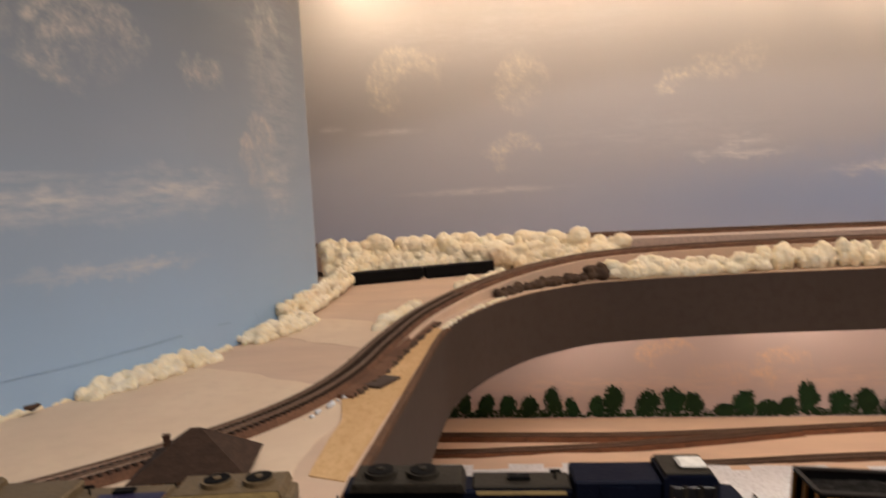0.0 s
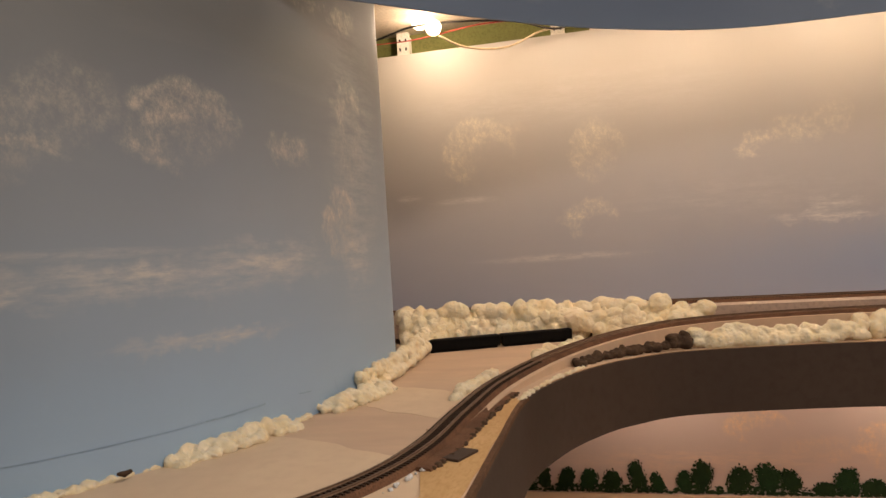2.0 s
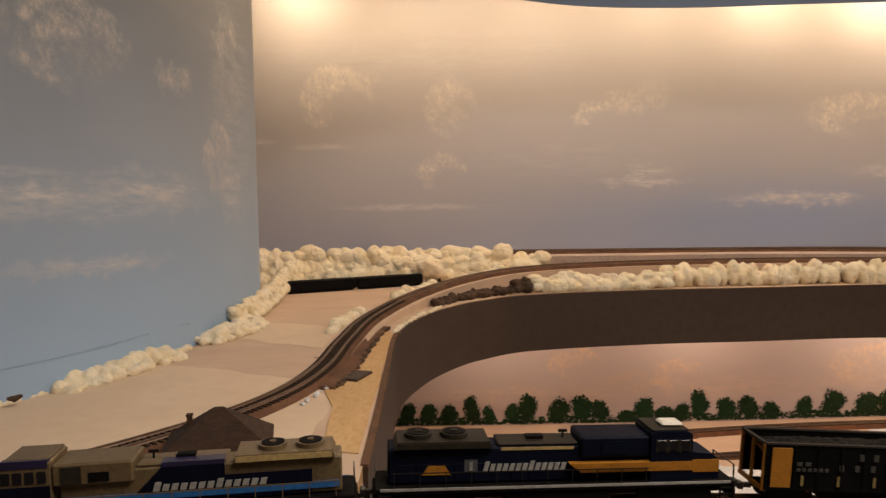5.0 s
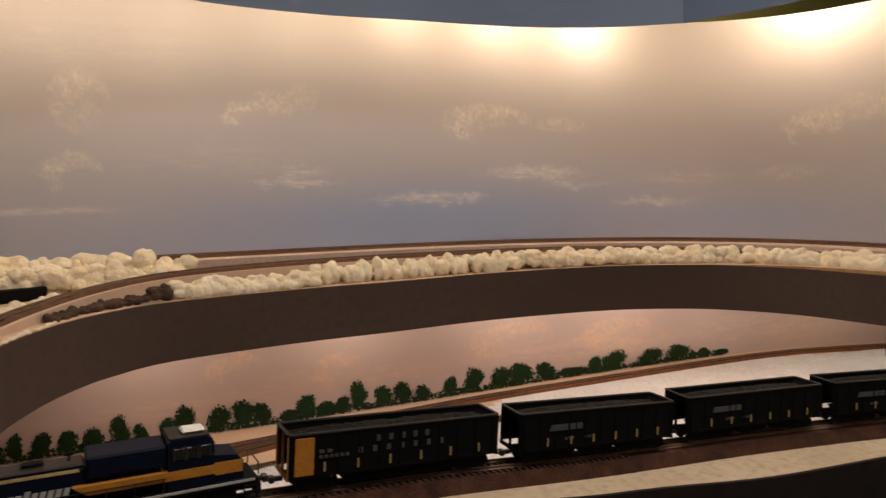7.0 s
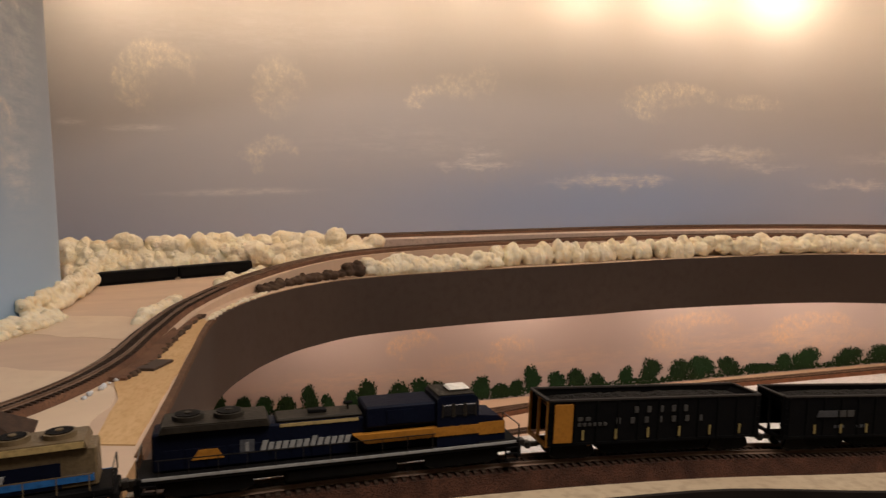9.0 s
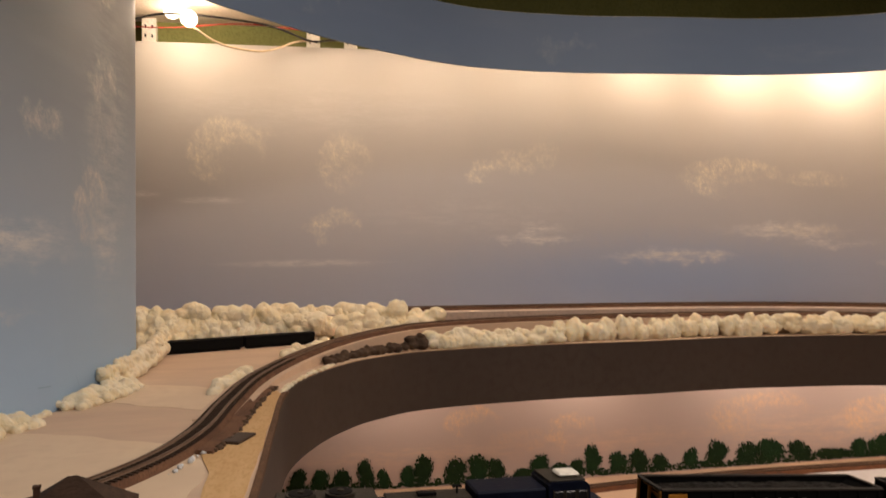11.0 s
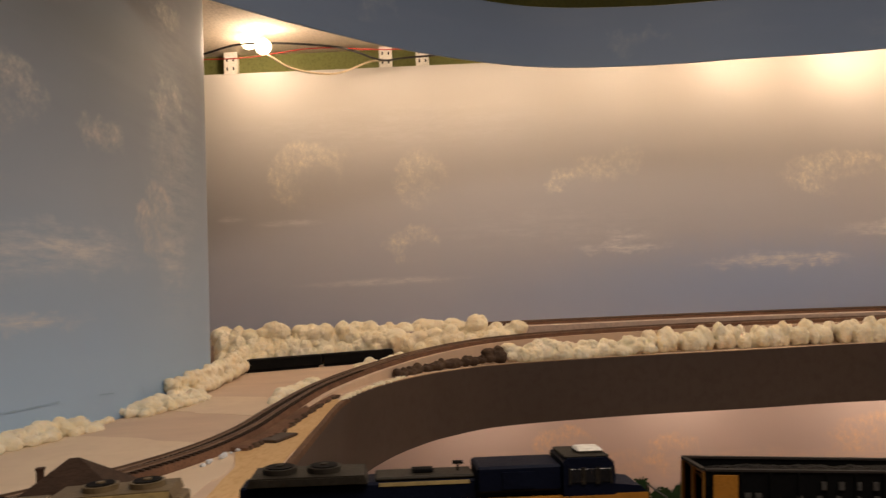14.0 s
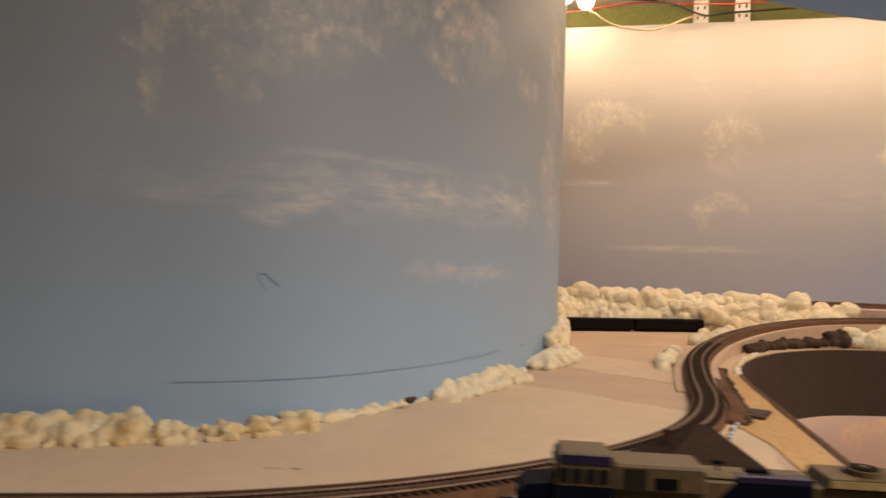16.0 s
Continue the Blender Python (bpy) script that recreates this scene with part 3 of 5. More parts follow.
gauge_track("curved_track", CURVE, "brown curved model track climbing across the plywood", bed=0.004, halfbed=0.0185)
gauge_track("rear_track", REAR, "brown model track close along the backdrop", bed=0.003, singles=False, halfbed=0.0175)
TRAIN_PATH = gauge_track("front_track", TRAIN_LINE, "model track with brown ballast under the train", bed=0.004, bed_mat=BALLAST, halfbed=0.0180)
RUST = mat("rusty_roadbed", (0.23, 0.100, 0.050), (0.13, 0.058, 0.032), 40.0, 500.0, 0.9, bump=0.6)
gauge_track("lower_track", [(-0.8, 1.70, 0.946), (0.0, 1.698, 0.946), (0.35, 1.70, 0.946), (0.58, 1.722, 0.946), (0.9, 1.765, 0.946), (1.2, 1.788, 0.946), (1.55, 1.795, 0.946), (2.0, 1.800, 0.946), (2.3, 1.785, 0.946), (2.55, 1.735, 0.946), (2.95, 1.62, 0.946)], "rusty brown track on the lower deck", bed=0.003, singles=False, halfbed=0.021, bed_mat=RUST)
gauge_track("lower_track", [(-0.8, 1.585, 0.946), (-0.1, 1.592, 0.946), (0.08, 1.607, 0.946), (0.28, 1.632, 0.946), (0.50, 1.678, 0.946), (0.72, 1.735, 0.946)], "rusty brown track joining on the lower deck", bed=0.003, singles=False, halfbed=0.021, bed_mat=RUST)
gauge_track("lower_track", [(0.30, 1.52, 0.9465), (0.53, 1.545, 0.9465), (0.65, 1.563, 0.9465), (0.83, 1.585, 0.9465), (1.05, 1.592, 0.9465), (1.3, 1.575, 0.9465)], "dark brown spur track on the lower deck", bed=0.003, singles=False, halfbed=0.016, bed_mat=CORK)

# the narrow shelf under the train, with a cream front strip and a fascia darkened for its shade
FRONT = [p for p in spline(TRAIN_LINE, 0.03)]


def reach(x):
    """How far the shelf's wavy front edge stands out from the track's middle."""
    knots = ((-1.2, 0.058), (0.2, 0.048), (0.42, 0.041), (0.58, 0.054), (0.74, 0.070), (0.93, 0.060), (1.6, 0.060))
    for (a, u), (b, v) in zip(knots, knots[1:]):
        if x <= b:
            k = max(0.0, (x - a) / (b - a))
            return u + (v - u) * k * k * (3 - 2 * k)
    return 0.06


def front_band(inner, z_top, z_low, thick):
    """A strip between the front edge and a line behind it; with thick set, an upright board at the edge."""
    bm = bmesh.new()
    rings = []
    for p, (t, n) in zip(FRONT, sides(FRONT)):
        e = p - n * reach(p.x)
        a = e - n * thick if thick else p + n * inner
        b = e - n * 0.0003 if thick else e
        rings.append([bm.verts.new((q.x, q.y, p.z + z)) for q, z in ((a, z_top), (b, z_top), (b, z_low), (a, z_low))])
    for r, q in zip(rings, rings[1:]):
        for k in range(4):
            bm.faces.new((r[k], r[(k + 1) % 4], q[(k + 1) % 4], q[k]))
    bm.faces.new(rings[0])
    bm.faces.new(rings[-1][::-1])
    bmesh.ops.recalc_face_normals(bm, faces=bm.faces)
    return bm


shelf = tagged(part("front_shelf", front_band(0.036, -0.0075, -0.024, 0.0), mat("front_shelf_paint", (0.45, 0.36, 0.245), (0.39, 0.30, 0.20), 8.0, 120.0, 0.7)), "cream painted shelf edge under the train", "shelf", kind="structure")
# darker copy of the fascia tone; the shade on this face is in its colour
tagged(part("front_fascia", front_band(0.0, -0.0065, -0.30, 0.004), mat("front_fascia_shaded", (0.020, 0.015, 0.012), (0.015, 0.011, 0.009), 5.0, 60.0, 0.8, bump=0.05)), "hardboard fascia below the front shelf, shade darkened into its colour", "fascia", kind="structure")


# ---- expanding foam ----
BALLS = {}


def ball(sub):
    """Corners and faces of a unit ball, made once for each fineness."""
    if sub not in BALLS:
        t = bmesh.new()
        bmesh.ops.create_icosphere(t, subdivisions=sub, radius=1.0)
        t.verts.index_update()
        BALLS[sub] = ([v.co.copy() for v in t.verts], [tuple(v.index for v in f.verts) for f in t.faces])
        t.free()
    return BALLS[sub]


def blob(bm, c, r, seed, squash=(1, 1, 1), sub=3, rough=0.6):
    """One uneven lump added to a bmesh."""
    corners, faces = ball(sub)
    off = Vector((seed * 3.7, seed * 1.3, seed * 7.1))
    made = []
    for d in corners:
        k = 1 + rough * (0.30 * noise.noise(d * 1.1 + off) + 0.24 * noise.noise(d * 2.4 + off) + 0.12 * noise.noise(d * 5.0 + off))
        made.append(bm.verts.new(Vector((d.x * squash[0], d.y * squash[1], d.z * squash[2])) * (r * k) + c))
    for f in faces:
        bm.faces.new([made[i] for i in f])


def foam_run(name, pts, size, step, label, rows=((0.0, 0.0, 1.0),), jitter=0.3, material=FOAM, seed=1, ribs=False, sub=3, voxel=0.0022, rough=0.55, buds=3):
    """A squeezed-out run of foam: overlapping uneven lumps along a path with small ones budding from them, grown together. Rows: aside, up, size."""
    rng = random.Random(seed)
    bm = bmesh.new()
    path = spline(pts, step)
    if size < 0.010:
        sub, buds = 2, 1
    for aside, up, grow in rows:
        for p, (t, n) in zip(path, sides(path)):
            r = size * grow * rng.uniform(1 - jitter, 1 + jitter)
            c = p + n * (aside + rng.uniform(-0.3, 0.3) * size) + t * (rng.uniform(-0.6, 0.6) * step) + Vector((0, 0, up + rng.uniform(-0.3, 0.3) * size))
            sq = (rng.uniform(0.55, 0.8), rng.uniform(0.9, 1.2), rng.uniform(0.95, 1.35)) if ribs else (rng.uniform(0.8, 1.25), rng.uniform(0.8, 1.25), rng.uniform(0.75, 1.15))
            blob(bm, c, r, rng.random() * 40, sq, sub, rough)
            for k in range(buds):
                a, e = rng.uniform(0, 6.28), rng.uniform(-0.3, 1.1)
                way = Vector((math.cos(a) * math.cos(e) * sq[0], math.sin(a) * math.cos(e) * sq[1], math.sin(e) * sq[2]))
                blob(bm, c + way * r * 0.72, r * rng.uniform(0.32, 0.50), rng.random() * 40, sq, 2, rough)
    ob = tagged(part(name, bm, material, smooth=True), label, "foam")
    grown = ob.modifiers.new("grown", "REMESH")
    grown.mode, grown.voxel_size, grown.use_smooth_shade = "VOXEL", voxel, True
    return ob


def edge_offset(x0, x1, off, z):
    return [p + n * off + Vector((0, 0, z)) for p, (t, n) in zip(EDGE, sides(EDGE)) if x0 <= p.x <= x1 and p.y > (1.2 if p.x < 1 else 1.06)][::3]


D = DECK
block = tagged(part("wood_block", boxed(-0.018, 0.018, -0.008, 0.008, 0, 0.012, bevel=0.001), PLY_EDGE), "small brown wood block beside the foam ridge", "wood block")
block.matrix_world = pose(1.868, 1.01, D, 0, 0, 80)
RIDGE = ((0.0, 0.0, 1.0), (0.012, 0.014, 0.9))
foam_run("foam_ridge", edge_offset(0.305, 0.62, 0.020, D + 0.010), 0.0150, 0.0145, "lumpy cream expanding foam ridge along the deck edge", RIDGE, seed=3)
foam_run("foam_ridge", edge_offset(0.60, 1.12, 0.039, D + 0.015), 0.0180, 0.0165, "ribbed cream expanding foam ridge along the deck edge", RIDGE, seed=18, ribs=True)
foam_run("foam_ridge", edge_offset(1.10, 1.86, 0.046, D + 0.014), 0.0170, 0.0165, "lumpy cream expanding foam ridge along the deck edge", RIDGE, seed=4, jitter=0.4)
foam_run("foam_bank", [(-0.30, 1.605, D + 0.014), (-0.225, 1.625, D + 0.014), (-0.12, 1.685, D + 0.014), (0.0, 1.725, D + 0.014), (0.14, 1.725, D + 0.020)], 0.021, 0.016, "cream expanding foam bank dripping below the rear track", ((-0.006, 0.0, 1.05), (0.006, 0.018, 1.0), (0.016, 0.034, 1.0)), seed=5, ribs=True)
foam_run("foam_bank", [(-0.31, 1.64, D + 0.078), (-0.225, 1.66, D + 0.078), (-0.12, 1.71, D + 0.076), (0.0, 1.745, D + 0.067), (0.14, 1.745, D + 0.068), (0.24, 1.72, D + 0.067)], 0.0215, 0.026, "round cream foam lumps along the top of the bank", ((-0.006, -0.003, 1.0), (-0.012, -0.022, 0.9), (-0.014, -0.038, 0.8)), seed=19, jitter=0.28)
foam_run("foam_bank", [(0.12, 1.69, D + 0.020), (0.20, 1.695, D + 0.030), (0.27, 1.680, D + 0.034), (0.325, 1.664, D + 0.036)], 0.0185, 0.018, "tapering cream foam end beside the junction", ((0.0, 0.0, 1.0), (0.014, 0.014, 0.9), (-0.014, -0.012, 0.8), (0.018, 0.026, 0.8)), seed=6, jitter=0.4)
foam_run("foam_bank", [(0.01, 1.712, D + 0.046), (0.10, 1.708, D + 0.046), (0.20, 1.694, D + 0.052)], 0.0180, 0.019, "bulging cream foam lumps in the middle of the bank", ((0.0, 0.0, 1.0), (-0.006, -0.018, 0.9)), seed=51)
foam_run("foam_corner", [(-0.226, 1.13, D + 0.005), (-0.218, 1.24, D + 0.008), (-0.220, 1.36, D + 0.012), (-0.230, 1.50, D + 0.018), (-0.245, 1.62, D + 0.022)], 0.0095, 0.008, "cream expanding foam heaped round the backdrop corner", ((0.0, 0.0, 1.0), (0.007, 0.016, 0.9), (0.008, 0.024, 0.8)), seed=7)
foam_run("foam_patch", [(-0.236, 1.016, D + 0.004), (-0.212, 1.076, D + 0.008), (-0.198, 1.166, D + 0.005)], 0.0085, 0.010, "white foam patch at the foot of the backdrop", ((0.0, 0.0, 1.0), (-0.013, -0.003, 0.8), (0.010, 0.004, 0.9)), seed=8, jitter=0.35)
foam_run("foam_patch", [(-0.314, 0.776, D + 0.003), (-0.280, 0.846, D + 0.008), (-0.254, 0.926, D + 0.005)], 0.0088, 0.011, "cream foam patch at the foot of the backdrop", ((0.0, -0.001, 1.0), (-0.012, -0.004, 0.9), (0.010, 0.003, 1.0)), seed=9, jitter=0.4)
foam_run("foam_strip", [(-0.41, 0.606, D + 0.001), (-0.368, 0.66, D + 0.002), (-0.328, 0.756, D + 0.001), (-0.246, 0.986, D + 0.001)], 0.0046, 0.0055, "thin uneven foam strip along the backdrop foot", ((0.004, 0.0, 1.0), (0.012, 0.001, 0.9)), seed=10, jitter=0.45, voxel=0.0022)
foam_run("foam_strip", [(-0.53, 0.528, D + 0.002), (-0.46, 0.560, D + 0.003), (-0.395, 0.618, D + 0.002)], 0.0068, 0.0095, "broken yellowed foam crumbs along the backdrop foot", ((0.0, 0.0, 1.0), (-0.018, -0.002, 0.7), (0.016, 0.001, 0.8)), seed=20, jitter=0.6, voxel=0.0022, material=FOAM_OLD)
foam_run("foam_strip", [(-1.1, 0.310, D + 0.003), (-0.80, 0.396, D + 0.003), (-0.64, 0.464, D + 0.004), (-0.50, 0.532, D + 0.005)], 0.0085, 0.0105, "yellowed ribbed foam strip along the backdrop foot", ((0.0, 0.0, 1.0), (-0.010, -0.003, 0.7), (0.012, 0.005, 1.0), (0.020, 0.008, 0.8)), seed=11, jitter=0.35, material=FOAM_OLD)
foam_run("foam_patch", [(-0.070, 1.09, D + 0.003), (-0.062, 1.15, D + 0.005), (-0.042, 1.24, D + 0.007)], 0.0115, 0.010, "small cream foam patch beside the curved track", seed=12)
foam_run("foam_patch", [(0.01, 1.415, D + 0.006), (0.04, 1.465, D + 0.010), (0.09, 1.525, D + 0.014)], 0.013, 0.012, "small cream foam patch beside the curved track", seed=13)
foam_run("foam_crumb", [(0.40, 1.735, 1.387), (0.46, 1.74, 1.389)], 0.006, 0.009, "crumbs of white foam between the tracks", seed=14, jitter=0.5, voxel=0.002)
foam_run("painted_bank", [(0.094, 1.345, D + 0.002), (0.130, 1.402, D + 0.004), (0.175, 1.450, D + 0.006), (0.225, 1.484, D + 0.008), (0.262, 1.504, D + 0.010)], 0.0068, 0.0075, "brown painted foam bank below the curved track", ((0.004, 0.0, 1.0), (0.010, 0.006, 0.8)), seed=15, material=FOAM_BROWN, jitter=0.4)
foam_run("painted_bank", [(0.262, 1.508, D + 0.012), (0.284, 1.520, D + 0.012)], 0.0115, 0.010, "dark brown painted end of the foam ridge", ((0.0, 0.0, 1.0), (0.006, 0.015, 0.9)), seed=16, material=FOAM_BROWN, jitter=0.2)
foam_run("foam_crumb", [(0.026, 1.08, D), (0.036, 1.15, D), (0.060, 1.238, D), (0.100, 1.342, D)], 0.0042, 0.007, "bits of cream foam along the deck edge", seed=17, material=FOAM, jitter=0.5, voxel=0.002)

# second strip of roadbed on the inner side of the curve, ragged and dark at its edge
INNER = [p + n * -0.029 for p, (t, n) in zip(spline(CURVE, 0.012), sides(spline(CURVE, 0.012))) if 0.76 < p.y < 1.14 and p.x < 0.05]
strip = tagged(part("roadbed_strip", sweep(bmesh.new(), [Vector((p.x, p.y, D)) for p in INNER], [(-0.009, 0.0), (0.009, 0.0), (0.009, 0.0045), (-0.007, 0.0035)]), CORK), "loose brown cork roadbed strip beside the curve", "roadbed strip")
foam_run("painted_crumbs", [(p.x + 0.008, p.y, D + 0.001) for p in INNER[::3]], 0.0032, 0.006, "dark ragged crumbs along the cork strip", seed=31, material=FOAM_BROWN, jitter=0.6, voxel=0.002)
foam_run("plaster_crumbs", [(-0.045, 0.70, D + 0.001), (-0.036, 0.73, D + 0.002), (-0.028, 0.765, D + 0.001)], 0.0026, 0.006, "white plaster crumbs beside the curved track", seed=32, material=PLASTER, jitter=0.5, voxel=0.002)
shingle = tagged(part("loose_shingle", boxed(-0.020, 0.020, -0.010, 0.010, 0, 0.003, bevel=0.0006), FASCIA), "loose dark grey shingle lying on the plywood", "shingle")
shingle.matrix_world = pose(0.0, 0.815, D + 0.001, 0, 0, 70)

# black cars lying at the foot of the foam bank
def dark_car(x, y, turn, length):
    base = tagged(new("flat_black_car"), "plain black model car standing below the foam", "railway car", group="black cars")
    part("body", boxed(-length / 2, length / 2, -0.014, 0.014, 0.004, 0.027, bevel=0.002), BLACK, base)
    part("underframe", boxed(-length / 2 + 0.006, length / 2 - 0.006, -0.011, 0.011, 0, 0.004), BLACK, base)
    base.matrix_world = pose(x, y, DECK, 0, 0, turn)


dark_car(-0.168, 1.592, 25.0, 0.160)
dark_car(-0.019, 1.661, 24.5, 0.160)


# ---- train ----
def placed(base, s):
    p, t = at_length(TRAIN_PATH, s)
    base.matrix_world = Matrix.Translation(p + Vector((0, 0, 0.0082))) @ Matrix.Rotation(math.atan2(t.y, t.x), 4, "Z") @ Matrix.Rotation(-math.asin(t.z), 4, "Y")


def wheel(parent, x):
    w = bmesh.new()
    for side in (-1, 1):
        tube(w, Matrix.Translation((x, side * 0.0075, 0.0052)) @ Matrix.Rotation(radians(90), 4, "X"), 0.0052, 0.0028, 18)
    tube(w, Matrix.Translation((x, 0, 0.0052)) @ Matrix.Rotation(radians(90), 4, "X"), 0.0012, 0.016, 8)
    return part("wheelset", w, STEEL, parent)


def truck(parent, x, axles, spread, name="truck"):
    bm = bmesh.new()
    h = spread * (axles - 1) / 2
    for side in (-1, 1):
        prism(bm, [(x - h - 0.007, 0.0045), (x - h - 0.005, 0.0105), (x + h + 0.005, 0.0105), (x + h + 0.007, 0.0045), (x + h, 0.0022), (x - h, 0.0022)], side * 0.0115 - 0.001, side * 0.0115 + 0.001)
    box(bm, x - 0.004, x + 0.004, -0.011, 0.011, 0.006, 0.010)
    ob = part(name, bm, BLACK, parent)
    for i in range(axles):
        wheel(ob, x - h + i * spread)
    return ob


def coupler(parent, x, way):
    bm = boxed(min(x, x + way * 0.008), max(x, x + way * 0.008), -0.0015, 0.0015, 0.0075, 0.0105)
    box(bm, x + way * 0.008 - 0.002, x + way * 0.008 + 0.002, -0.003, 0.003, 0.0065, 0.0115, bevel=0.0006)
    part("coupler", bm, STEEL, parent)


def bars(parent, name, x0, x1, y, z0, z1, count, material, gap=0.3):
    """A line of lettering as plain bars; a row of ones and zeros instead of a count gives slanted tall and low bars."""
    bm = bmesh.new()
    tall = count if isinstance(count, tuple) else None
    count = len(tall) if tall else count
    w = (x1 - x0) / count
    for i in range(count):
        a, b = x0 + i * w, x0 + (i + 1 - gap) * w
        top = z1 if not tall or tall[i] else z0 + (z1 - z0) * 0.74
        lean = (top - z0) * 0.28 * (1 if y < 0 else -1) if tall else 0.0
        prism(bm, [(a, z0), (b, z0), (b + lean, top), (a + lean, top)], y - 0.0004, y + 0.0002)
    return part(name, bm, material, parent, "silver side lettering" if material is SILVER else "")


def locomotive(name, label, hood, cabm, stripe, roof, nosem, sill, long_half):
    """A six-axle freight diesel with its cab at +x; hoods, fans, trucks, rails and stripes."""
    L = long_half
    base = tagged(new(name), label, "locomotive", group="model train")
    W = 0.0165
    part("frame", boxed(-L, L, -W, W, 0.0125, 0.0165, bevel=0.0006), BLACK, base)
    part("sill_stripe", boxed(-L + 0.003, L - 0.003, -W - 0.0006, -W + 0.0002, 0.0150, 0.0166), sill, base)
    part("fuel_tank", boxed(-0.036, 0.036, -0.0140, 0.0140, 0.0030, 0.0123, bevel=0.002), BLACK, base)
    part("underframe", boxed(-L + 0.004, L - 0.004, -0.0100, 0.0100, 0.0070, 0.0124), BLACK, base)
    for side in (-1, 1):
        truck(base, side * (L - 0.040), 3, 0.0195)
        coupler(base, side * L, side)
        part("pilot", boxed(side * L - 0.002, side * L + 0.002, -0.0145, 0.0145, 0.0035, 0.0124, bevel=0.0006), BLACK, base)
    # long hood
    hx0, hx1 = -L + 0.008, L - 0.062
    part("long_hood", boxed(hx0, hx1, -0.0105, 0.0105, 0.0167, 0.0405, bevel=0.0012), hood, base)
    rad = part("radiator_section", prism(bmesh.new(), [(hx0 + 0.004, 0.0407), (hx0 + 0.006, 0.0455), (hx0 + 0.066, 0.0455), (hx0 + 0.068, 0.0407)], -0.0135, 0.0135), roof, base)
    part("radiator_grille", boxed(hx0 + 0.008, hx0 + 0.064, -0.0141, -0.0134, 0.0412, 0.0448), CREAM if hood is TAN else GREY, rad)
    for k in range(2):
        fan = bmesh.new()
        tube(fan, Matrix.Translation((hx0 + 0.020 + k * 0.024, 0, 0.0470)), 0.0092, 0.0028, 24)
        fb = part("radiator_fan", fan, roof, base, smooth=False)
        ring = bmesh.new()
        tube(ring, Matrix.Translation((hx0 + 0.020 + k * 0.024, 0, 0.0487)), 0.0074, 0.0006, 24)
        part("fan_grille", ring, BLACK, fb)
        hub = bmesh.new()
        tube(hub, Matrix.Translation((hx0 + 0.020 + k * 0.024, 0, 0.0493)), 0.0022, 0.0008, 12)
        part("fan_hub", hub, roof, fb)
    part("hood_roof", boxed(hx0 + 0.072, hx1 - 0.045, -0.0098, 0.0098, 0.0407, 0.0428, bevel=0.0008), roof, base)
    part("roof_stripe", boxed(hx0 + 0.074, hx1 - 0.048, -0.0109, -0.0104, 0.0383, 0.0402), CREAM, base)
    part("exhaust", boxed(hx0 + 0.092, hx0 + 0.104, -0.003, 0.003, 0.0430, 0.0452, bevel=0.0004), BLACK, base)
    horn = bmesh.new()
    tube(horn, Matrix.Translation((hx0 + 0.118, 0, 0.0448)), 0.0007, 0.005, 8)
    tube(horn, Matrix.Translation((hx0 + 0.118, 0, 0.0474)) @ Matrix.Rotation(radians(90), 4, "Y"), 0.0011, 0.006, 8)
    part("horn", horn, BLACK, base)
    part("dynamic_brake_box", boxed(hx1 - 0.044, hx1 + 0.003, -0.0138, 0.0138, 0.0330, 0.0470, bevel=0.0012), cabm, base)
    part("blower_box", boxed(hx1 - 0.030, hx1 - 0.012, -0.0143, -0.0136, 0.0350, 0.0440), roof if hood is TAN else cabm, base)
    for k in range(9):
        part("hood_door", boxed(hx0 + 0.006 + k * 0.0125, hx0 + 0.0165 + k * 0.0125, -0.0109, -0.0104, 0.0180, 0.0300, bevel=0.0002), hood, base)
    # cab and nose
    cx0, cx1 = hx1 + 0.0035, L - 0.030
    cab = part("cab", prism(bmesh.new(), [(cx0, 0.0167), (cx0, 0.0485), (cx0 + 0.003, 0.0502), (cx1 - 0.003, 0.0502), (cx1, 0.0478), (cx1 + 0.001, 0.0167)], -0.0152, 0.0152), cabm, base)
    part("cab_roof", boxed(cx0 + 0.001, cx1 - 0.002, -0.0135, 0.0135, 0.0503, 0.0512, bevel=0.0003), roof, cab)
    for k in range(3):
        win = part("cab_window", boxed(cx0 + 0.004 + k * 0.0082, cx0 + 0.0100 + k * 0.0082, -0.0157, -0.0150, 0.0370, 0.0445, bevel=0.0002), GLASS, cab)
        fr = bmesh.new()
        for d in ((-0.0009, 0.0, 0.0362, 0.0453), (0.006, 0.0069, 0.0362, 0.0453)):
            box(fr, cx0 + 0.004 + k * 0.0082 + d[0], cx0 + 0.004 + k * 0.0082 + d[1], -0.0159, -0.0150, d[2], d[3])
        part("window_frame", fr, GREY if hood is NAVY else cabm, win)
    for side in (-1, 1):
        part("windshield", boxed(cx1 - 0.0006, cx1 + 0.0014, side * 0.0075 - 0.0055, side * 0.0075 + 0.0055, 0.0375, 0.0450), GLASS, cab)
    part("nose", prism(bmesh.new(), [(cx1 + 0.0012, 0.0167), (cx1 + 0.0012, 0.0352), (cx1 + 0.016, 0.0335), (cx1 + 0.0205, 0.0290), (cx1 + 0.0205, 0.0167)], -0.0125, 0.0125), nosem, base)
    part("headlight", boxed(cx1 + 0.0203, cx1 + 0.0213, -0.003, 0.003, 0.0255, 0.0280), SILVER, base)
    # stripe blocks on the near side
    part("stripe", prism(bmesh.new(), [(hx1 - 0.052, 0.0300), (hx1 - 0.044, 0.0240), (cx1 + 0.001, 0.0240), (cx1 + 0.001, 0.0300)], -0.0157, -0.0100), stripe, base)
